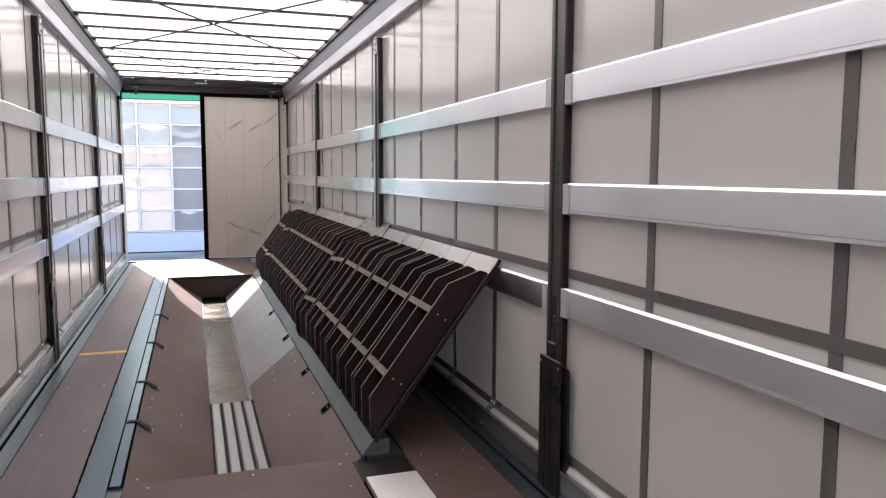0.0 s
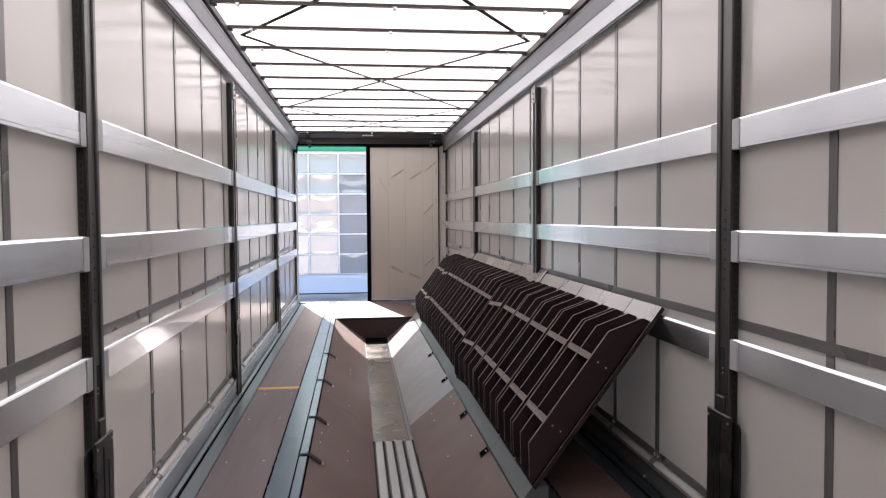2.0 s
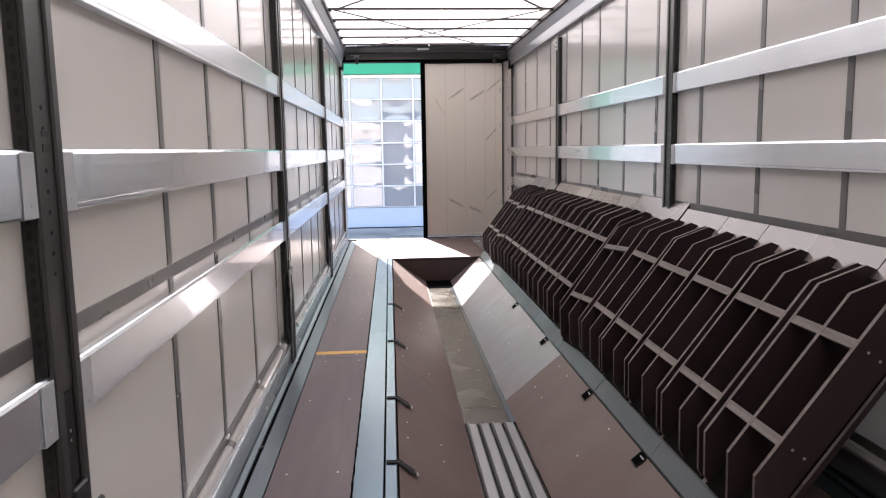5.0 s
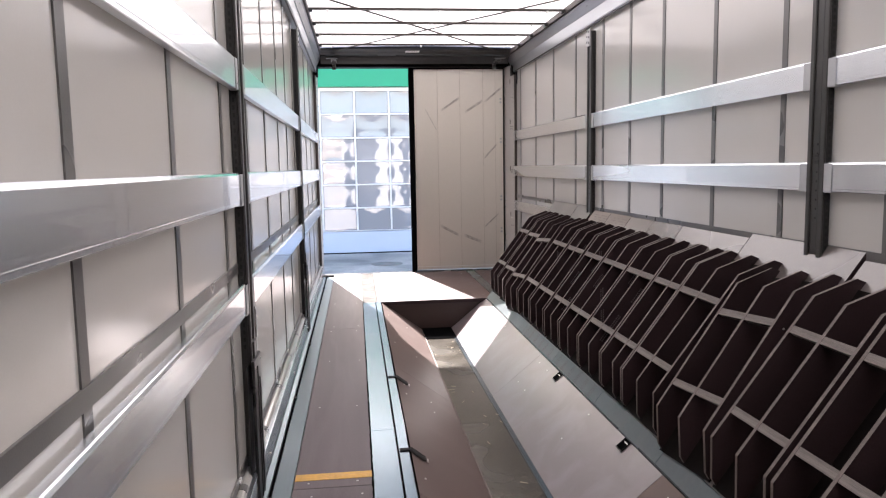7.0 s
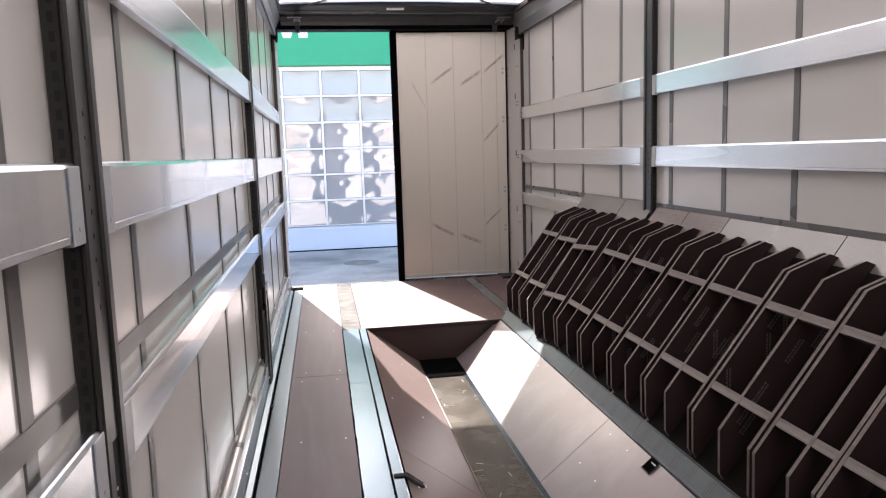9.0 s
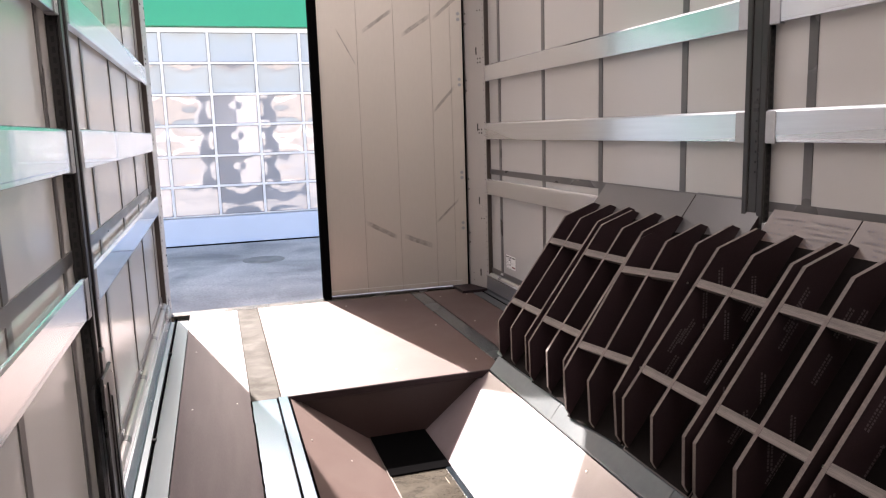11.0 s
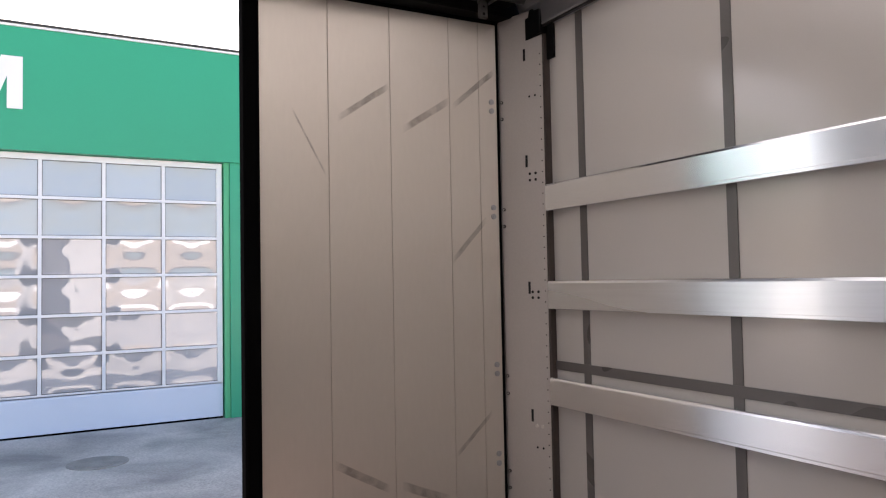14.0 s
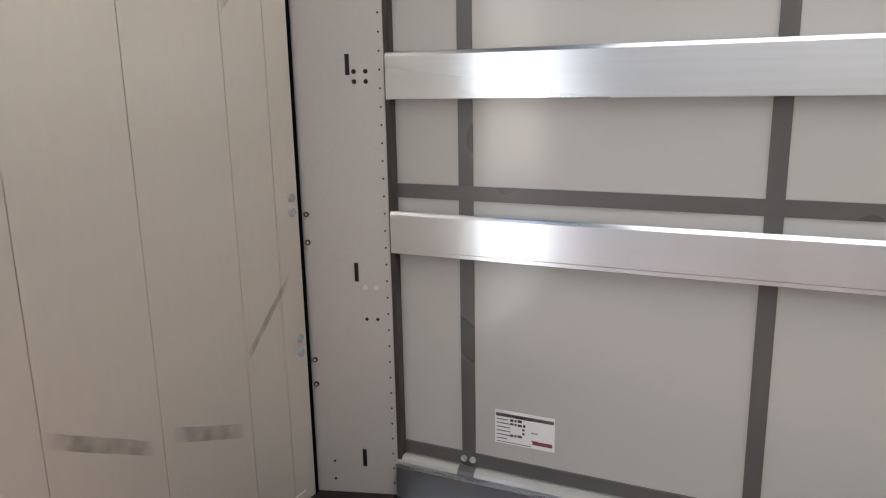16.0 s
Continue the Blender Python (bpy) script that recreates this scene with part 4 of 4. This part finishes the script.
def on_panel(u, v):
    p = FOOT + U * u + V * v
    return (p.x, p.z)


def cover_board(y0, y1, lift, k):
    bm = bmesh.new()
    fs = prism(bm, [on_panel(0.094, 0.0), on_panel(LONG + lift, 0.0), on_panel(LONG + lift, -0.020), on_panel(0.094, -0.020)], y0 + 0.003, y1 - 0.003)
    for f in fs[:2] + [fs[3], fs[5]]:
        f.material_index = 1
    ob = part("cover_board", bm, [M["panel"] if y1 < 8.5 else M["brownpanel"] if y1 < 9.2 else M["greypanel"], M["rib"]])
    look_of = "pale film-faced" if y1 < 8.5 else "printed brown film-faced" if y1 < 9.2 else "smooth dark grey"
    tagged(ob, look_of + " board leaning on the aluminium slats", "board", "leaning cover boards")
    if 8.5 < y1 < 9.2:
        rng = random.Random(k)
        bm = bmesh.new()
        for run in range(7):
            u, y = LONG - 0.02 - 0.022 * run, y0 + 0.02 + rng.uniform(0, 0.05)
            while y < y1 - 0.04:
                w = rng.uniform(0.006, 0.020)
                bm.faces.new([bm.verts.new((on_panel(a, 0.0007)[0], b, on_panel(a, 0.0007)[1])) for a, b in ((u, y), (u, y + w), (u - 0.008, y + w), (u - 0.008, y))])
                y += w + (rng.uniform(0.003, 0.008) if rng.random() < 0.8 else 0.06)
        tagged(part("print_bar", bm, M["faint"], ob), "faint rows of printing", kind="stuff")


for k, (y0, y1, lift) in enumerate(((3.539, 3.918, 0.0), (3.918, 4.782, 0.0), (4.782, 5.205, 0.0), (5.205, 5.745, 0.0), (5.765, 6.621, 0.040), (6.621, 7.4, 0.010), (7.4, 8.264, 0.010), (8.264, 8.695, 0.012), (8.695, 9.108, 0.012), (9.159, 9.612, 0.055), (9.612, 10.418, 0.040))):
    cover_board(y0, y1, lift, k)

ledge = empty("support_ledge", 0, 0, 0)
tagged(ledge, "grey folded steel ledge in plates under the leaning boards", "ledge")
JOINTS = [3.56, 4.375, 5.241, 6.107, 6.963, 7.87, 8.776, 9.632, 10.387]
for y0, y1 in zip(JOINTS, JOINTS[1:]):
    bm = bmesh.new()
    prism(bm, [(0.5235, 0.0045), (0.577, 0.074), (0.66, 0.076), (0.66, -0.0015), (0.543, -0.0015), (0.543, 0.0045)], y0 + 0.002, y1 - 0.002)
    plate = part("ledge_plate", bm, M["ledge"], ledge)
    if 6.9 < y0 < 8.7:
        rng = random.Random(int(y0 * 10))
        bm = bmesh.new()
        for row in range(6):
            y = y0 + 0.08 + 0.14 * row + rng.uniform(0, 0.03)
            for line in (0, 0.016, 0.032):
                f = rng.uniform(0.05, 0.12)
                while f < 0.9:
                    w = rng.uniform(0.05, 0.14)
                    q = [(0.5225 + 0.0535 * g, 0.0052 + 0.0695 * g) for g in (f, f + w)]
                    bm.faces.new([bm.verts.new(p) for p in ((q[0][0], y + line, q[0][1]), (q[1][0], y + line, q[1][1]), (q[1][0], y + line + 0.007, q[1][1]), (q[0][0], y + line + 0.007, q[0][1]))])
                    f += w + rng.uniform(0.03, 0.08)
        tagged(part("print_bar", bm, M["faint"], plate), "faint rows of printing", kind="stuff")
RIB = ((0.590, 0.080), (0.564, 0.125), (0.561, 0.294), (0.964, 0.832), (1.136, 0.894), (1.180, 0.876))
EDGE0, EDGE = Vector((0.561, 0.294)), (Vector((0.964, 0.832)) - Vector((0.561, 0.294))).normalized()
INWARD = Vector((EDGE.y, -EDGE.x))


def rib_frame(first, middle, last, slant, rng, printed):
    """Three ribs of dark plywood held by two battens; alike frames stand end to end, some of them a little askew."""
    y0 = first - 0.008
    e = empty("rib_frame", 0, y0, 0)
    e.rotation_mode = "QUATERNION"
    turn = Matrix.Rotation(slant / 0.665, 3, V) @ Matrix.Rotation(radians(rng.uniform(-0.2, 0.2)), 3, "Y")
    pivot = Vector((0.76, 0, 0.56))
    e.rotation_quaternion = turn.to_quaternion()
    e.location = pivot - turn @ pivot + Vector((0, y0, 0))
    starts = (0.0, middle - first, last - first)
    length = last - first + 0.016
    for k, y in enumerate(starts):
        bm = bmesh.new()
        fs = prism(bm, RIB, y, y + 0.016)
        for f in fs[2:]:
            f.material_index = 1
        rib = part("rib", bm, [M["rib"], M["ribedge"]], e)
        if k == 0:
            for s0, d in ((0.136, 0.045), (0.136, 0.095), (0.519, 0.045), (0.519, 0.095)):
                p = EDGE0 + EDGE * s0 + INWARD * d
                bm = bmesh.new()
                rod(bm, (p.x, y - 0.0015, p.y), (p.x, y + 0.002, p.y), 0.005, 8)
                part("screw", bm, M["screw"], rib)
        if printed and (k or rng.random() < 0.5):
            bm = bmesh.new()
            for run in range(7):
                c = EDGE0 + EDGE * rng.uniform(0.03, 0.58) + INWARD * rng.uniform(0.03, 0.16)
                up = EDGE if rng.random() < 0.7 else Vector((0, 1))
                side = Vector((up.y, -up.x))
                for line in (0, 1):
                    at = -0.05
                    while at < 0.05:
                        w = rng.uniform(0.004, 0.011)
                        a = c + up * at + side * (0.013 * line)
                        q = [a, a + up * w, a + up * w + side * 0.0075, a + side * 0.0075]
                        bm.faces.new([bm.verts.new((p.x, y - 0.0006, p.y)) for p in q])
                        at += w + rng.uniform(0.002, 0.005)
            tagged(part("print_bar", bm, M["faint"], rib, "faint rows of printing"), "faint rows of printing", kind="stuff")
    # added sheet that holds the darkness between the ribs
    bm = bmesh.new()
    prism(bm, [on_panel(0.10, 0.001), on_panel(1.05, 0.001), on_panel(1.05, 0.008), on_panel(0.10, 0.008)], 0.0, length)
    part("back_panel", bm, M["ribshade"], e)
    for s0 in (0.119, 0.502):
        for a, b in ((0.016, starts[1]), (starts[1] + 0.016, starts[2])):
            bm = bmesh.new()
            c = [EDGE0 + EDGE * (s0 + ds) + INWARD * d for ds, d in ((0, 0.0005), (0.032, 0.0005), (0.032, 0.024), (0, 0.024))]
            prism(bm, [(p.x, p.y) for p in c], a + 0.0005, b - 0.0005)
            part("batten", bm, M["slat"], e, "grey plywood batten")
    tagged(e, "dark brown plywood rib frame leaning against pale boards", "rib frame", "leaning rib frames")
    return e


rib_rng = random.Random(11)
FRAMES = [(3.564, 3.749, 3.931, 0), (3.985, 4.163, 4.359, 0), (4.413, 4.597, 4.792, 0), (4.855, 5.031, 5.248, 0), (5.292, 5.478, 5.666, 0), (5.76, 5.964, 6.166, 0.060),
          (6.23, 6.432, 6.629, 0), (6.651, 6.772, 6.958, 0), (6.989, 7.179, 7.378, 0), (7.414, 7.616, 7.811, 0), (7.854, 8.033, 8.212, 0), (8.267, 8.464, 8.655, 0),
          (8.711, 8.895, 9.082, 0), (9.179, 9.366, 9.56, 0.065), (9.584, 9.748, 9.936, 0.025), (9.992, 10.169, 10.335, 0.015)]
for k, row in enumerate(FRAMES):
    rib_frame(*row, rib_rng, k in (8, 9, 10, 11, 12))

# ---- yard and building ----
ground = boxpart("ground", (-400, 400, -400, 400, GROUND - 0.2, GROUND), M["asphalt"])
tagged(ground, "worn grey concrete yard with dark stains", "ground", kind="structure")
bm = bmesh.new()
rod(bm, (-0.12, 19.75, GROUND - 0.01), (-0.12, 19.75, GROUND + 0.008), 0.36, 32)
cover = part("manhole_cover", bm, M["iron"])
tagged(cover, "round cast-iron manhole cover in the yard", "manhole cover")
bm = bmesh.new()
rod(bm, (-0.12, 19.75, GROUND + 0.006), (-0.12, 19.75, GROUND + 0.014), 0.27, 32)
part("lid", bm, M["iron"], cover)

GY = 22.0
H0 = -GROUND
bld = empty("industrial_building", 0, GY, GROUND)
tagged(bld, "industrial hall with green cladding above white sectional gates", "building")
for a, b in ((-14.0, -8.0), (-8.0, -2.93), (-2.93, 2.30), (2.305, 8.0), (8.0, 14.0)):
    boxpart("green_band", (a, b - 0.006, -0.14, 0.2, 3.375 + H0, 5.20 + H0), M["green"], bld, "", 0.004)
for x0 in (1.925, -3.20, -8.35, 7.10, 12.25):
    boxpart("pier", (x0 + 0.09, x0 + 0.50, -0.10, 0.2, 0.0, 3.375 + H0), M["green"], bld, "green cladding pier")
    for a, b in ((x0, x0 + 0.087), (x0 + 0.503, x0 + 0.585)):
        boxpart("pier_trim", (a, b, -0.07, 0.2, 0.0, 3.375 + H0), M["greentrim"], bld, "lighter green edge trim")
    boxpart("joint", (x0 + 0.275, x0 + 0.285, -0.103, -0.098, 0.0, 3.375 + H0), M["greenline"], bld)
bm = bmesh.new()
rod(bm, (2.29, -0.12, 0.0), (2.29, -0.12, 0.42), 0.012, 8)
rod(bm, (2.29, -0.13, 0.12), (2.34, -0.16, 0.06), 0.010, 8)
part("drain_pipe", bm, M["gateframe"], bld, "thin pale pipe")
boxpart("roof_edge", (-14, 14, -0.17, 0.25, 5.20 + H0, 5.235 + H0), M["gateframe"], bld, "pale metal roof edge", 0.004)
boxpart("roof_flashing", (-14, 14, -0.19, 0.25, 5.237 + H0, 5.27 + H0), M["galvdull"], bld, "grey flashing", 0.004)
boxpart("hall", (-14, 14, 0.5, 9.0, 0, 5.15 + H0), M["inside"], bld)


# letters of the sign: an M and part of an O
def sign_letter(nm, bm):
    ob = part(nm, bm, M["letter"])
    tagged(ob, "large white letter on the green band", "letter", "sign letters")
    return ob


def letter_m(x0, x1, z0, z1, y):
    w = x1 - x0
    st = 0.27 * w
    bm = bmesh.new()
    mid = (x0 + x1) / 2
    half = [(x0, z0), (x0 + st * 0.82, z0), (x0 + st * 0.82, z0 + 0.62 * (z1 - z0)), (mid - 0.09 * w, z0), (mid + 0.09 * w, z0), (x1 - st * 0.82, z0 + 0.62 * (z1 - z0)), (x1 - st * 0.82, z0), (x1, z0), (x1, z1), (x1 - st * 1.12, z1), (mid, z0 + 0.36 * (z1 - z0)), (x0 + st * 1.12, z1), (x0, z1)]
    prism(bm, [(p[0], p[1]) for p in half], y - 0.03, y)
    return sign_letter("sign_letter", bm)


def letter_o(cx, z0, z1, y):
    bm = bmesh.new()
    n = 40
    cz, h, w = (z0 + z1) / 2, (z1 - z0) / 2, (z1 - z0) / 2 * 1.06
    rings = []
    for yy in (y - 0.03, y):
        for f in (1.0, 0.48):
            rings.append([bm.verts.new((cx + w * f * math.cos(2 * math.pi * i / n), yy, cz + h * f * math.sin(2 * math.pi * i / n))) for i in range(n)])
    for a, b in ((0, 1), (2, 3), (0, 2), (1, 3)):
        for i in range(n):
            bm.faces.new([rings[a][i], rings[a][(i + 1) % n], rings[b][(i + 1) % n], rings[b][i]])
    return sign_letter("sign_letter", bm)


letter_m(-1.890, -0.985, 3.977, 4.749, GY - 0.14)
letter_o(-2.47, 3.967, 4.759, GY - 0.14)

# sectional gates
PITCH, ROWH = 0.871, 0.5925


def bulged_pane():
    """A thin acrylic pane that bulges a little, so that it mirrors the yard unevenly."""
    bm = bmesh.new()
    nx, nz = 18, 14
    w, h = (PITCH - 0.052) / 2, (ROWH - 0.046) / 2
    vs = []
    for j in range(nz + 1):
        for i in range(nx + 1):
            u, v = 2 * i / nx - 1, 2 * j / nz - 1
            vs.append(bm.verts.new((w * u, 0.0036 * (1 - u ** 4) * (1 - v ** 4) + 0.002 * math.exp(-(u * u + (v - 0.3) ** 2) * 9), h * v)))
    for j in range(nz):
        for i in range(nx):
            a = j * (nx + 1) + i
            bm.faces.new([vs[a], vs[a + 1], vs[a + nx + 2], vs[a + nx + 1]])
    me = mesh("pane", bm, M["pane"])
    for p in me.polygons:
        p.use_smooth = True
    return me


pane_mesh = bulged_pane()


def sectional_gate(x_right, columns):
    g = empty("sectional_gate", x_right, GY, GROUND)
    left = -columns * PITCH - 0.10
    boxpart("bottom_section", (left, 0.0, 0.0, 0.06, 0.03, H0 - 0.258), M["gatepanel"], g, "plain pale blue bottom section", 0.004)
    boxpart("floor_seal", (left, 0.0, 0.005, 0.055, 0.0, 0.03), M["rubber"], g)
    boxpart("jamb", (-0.085, 0.0, 0.002, 0.06, H0 - 0.258, 3.365 + H0), M["gateframe"], g)
    boxpart("jamb", (left, left + 0.085, 0.002, 0.06, H0 - 0.258, 3.365 + H0), M["gateframe"], g)
    for i in range(1, columns):
        x = -0.05 - i * PITCH
        boxpart("mullion", (x - 0.026, x + 0.026, 0.004, 0.06, H0 - 0.258, 3.33 + H0), M["gateframe"], g, "", 0.003)
    for j in range(7):
        z = H0 - 0.258 + ROWH * j
        boxpart("rail", (left, 0.0, 0.0, 0.06, z - 0.023, z + (0.023 if j < 6 else 0.068)), M["gateframe"], g, "", 0.003)
        boxpart("pane_gasket", (left + 0.08, -0.08, 0.024, 0.034, z - 0.031, z + 0.031), M["gasket"], g)
    for i in range(columns + 1):
        x = -0.05 - i * PITCH
        boxpart("pane_gasket", (max(x - 0.034, left + 0.02), min(x + 0.034, -0.02), 0.025, 0.033, H0 - 0.258, 3.33 + H0), M["gasket"], g)
    for i in range(columns):
        for j in range(6):
            ob = new("pane", pane_mesh)
            ob.parent = g
            ob.location = (-0.05 - (i + 0.5) * PITCH, 0.035, H0 - 0.258 + (j + 0.5) * ROWH)
    tagged(g, "white sectional gate with six rows of mirroring panes", "gate", "hall gates")
    return g


sectional_gate(1.905, 5)
sectional_gate(2.53 + 5 * PITCH + 0.1, 5)
# unseen left gate, repeated by symmetry to give the slats white to mirror
sectional_gate(-3.222, 5)

# pale hall across the yard, mirrored in the panes
far = empty("opposite_hall", 0, -34, GROUND)
tagged(far, "long pale beige hall with a row of windows across the yard", "building")
boxpart("wall", (-40, 40, -6, 0, 0, 5.4), M["beige"], far)
boxpart("roof", (-40.2, 40.2, -6.2, 0.2, 5.4, 5.6), M["galvdull"], far)
for k in range(14):
    boxpart("window", (-32 + 4.6 * k, -28.6 + 4.6 * k, 0.0, 0.05, 1.9, 3.1), M["facade"], far)
for k in range(6):
    boxpart("hall_door", (-26 + 9.2 * k, -22.6 + 9.2 * k, 0.0, 0.08, 0.0, 1.7), M["inside"], far)

# splinters left in the well
chips = random.Random(3)
bm = bmesh.new()
for k in range(26):
    x, y = chips.uniform(-0.13, 0.12), chips.uniform(5.8, 9.9)
    a, w = chips.uniform(0, 3.14), chips.uniform(0.006, 0.032)
    d0 = Vector((math.cos(a), math.sin(a), 0)) * w
    n0 = Vector((-math.sin(a), math.cos(a), 0)) * chips.uniform(0.0006, 0.0028)
    c0 = Vector((x, y, DEEP + 0.0005))
    low = [bm.verts.new(c0 + p) for p in (-d0 - n0 * 0.4, d0 - n0, d0 + n0 * 0.3, -d0 + n0)]
    top = [bm.verts.new(v.co + Vector((0, 0, 0.003))) for v in low]
    bm.faces.new(low)
    bm.faces.new(top[::-1])
    for q in range(4):
        bm.faces.new([low[q], low[(q + 1) % 4], top[(q + 1) % 4], top[q]])
tagged(part("splinters", bm, M["straw"]), "pale wood splinters scattered on the well floor", "debris", kind="stuff")
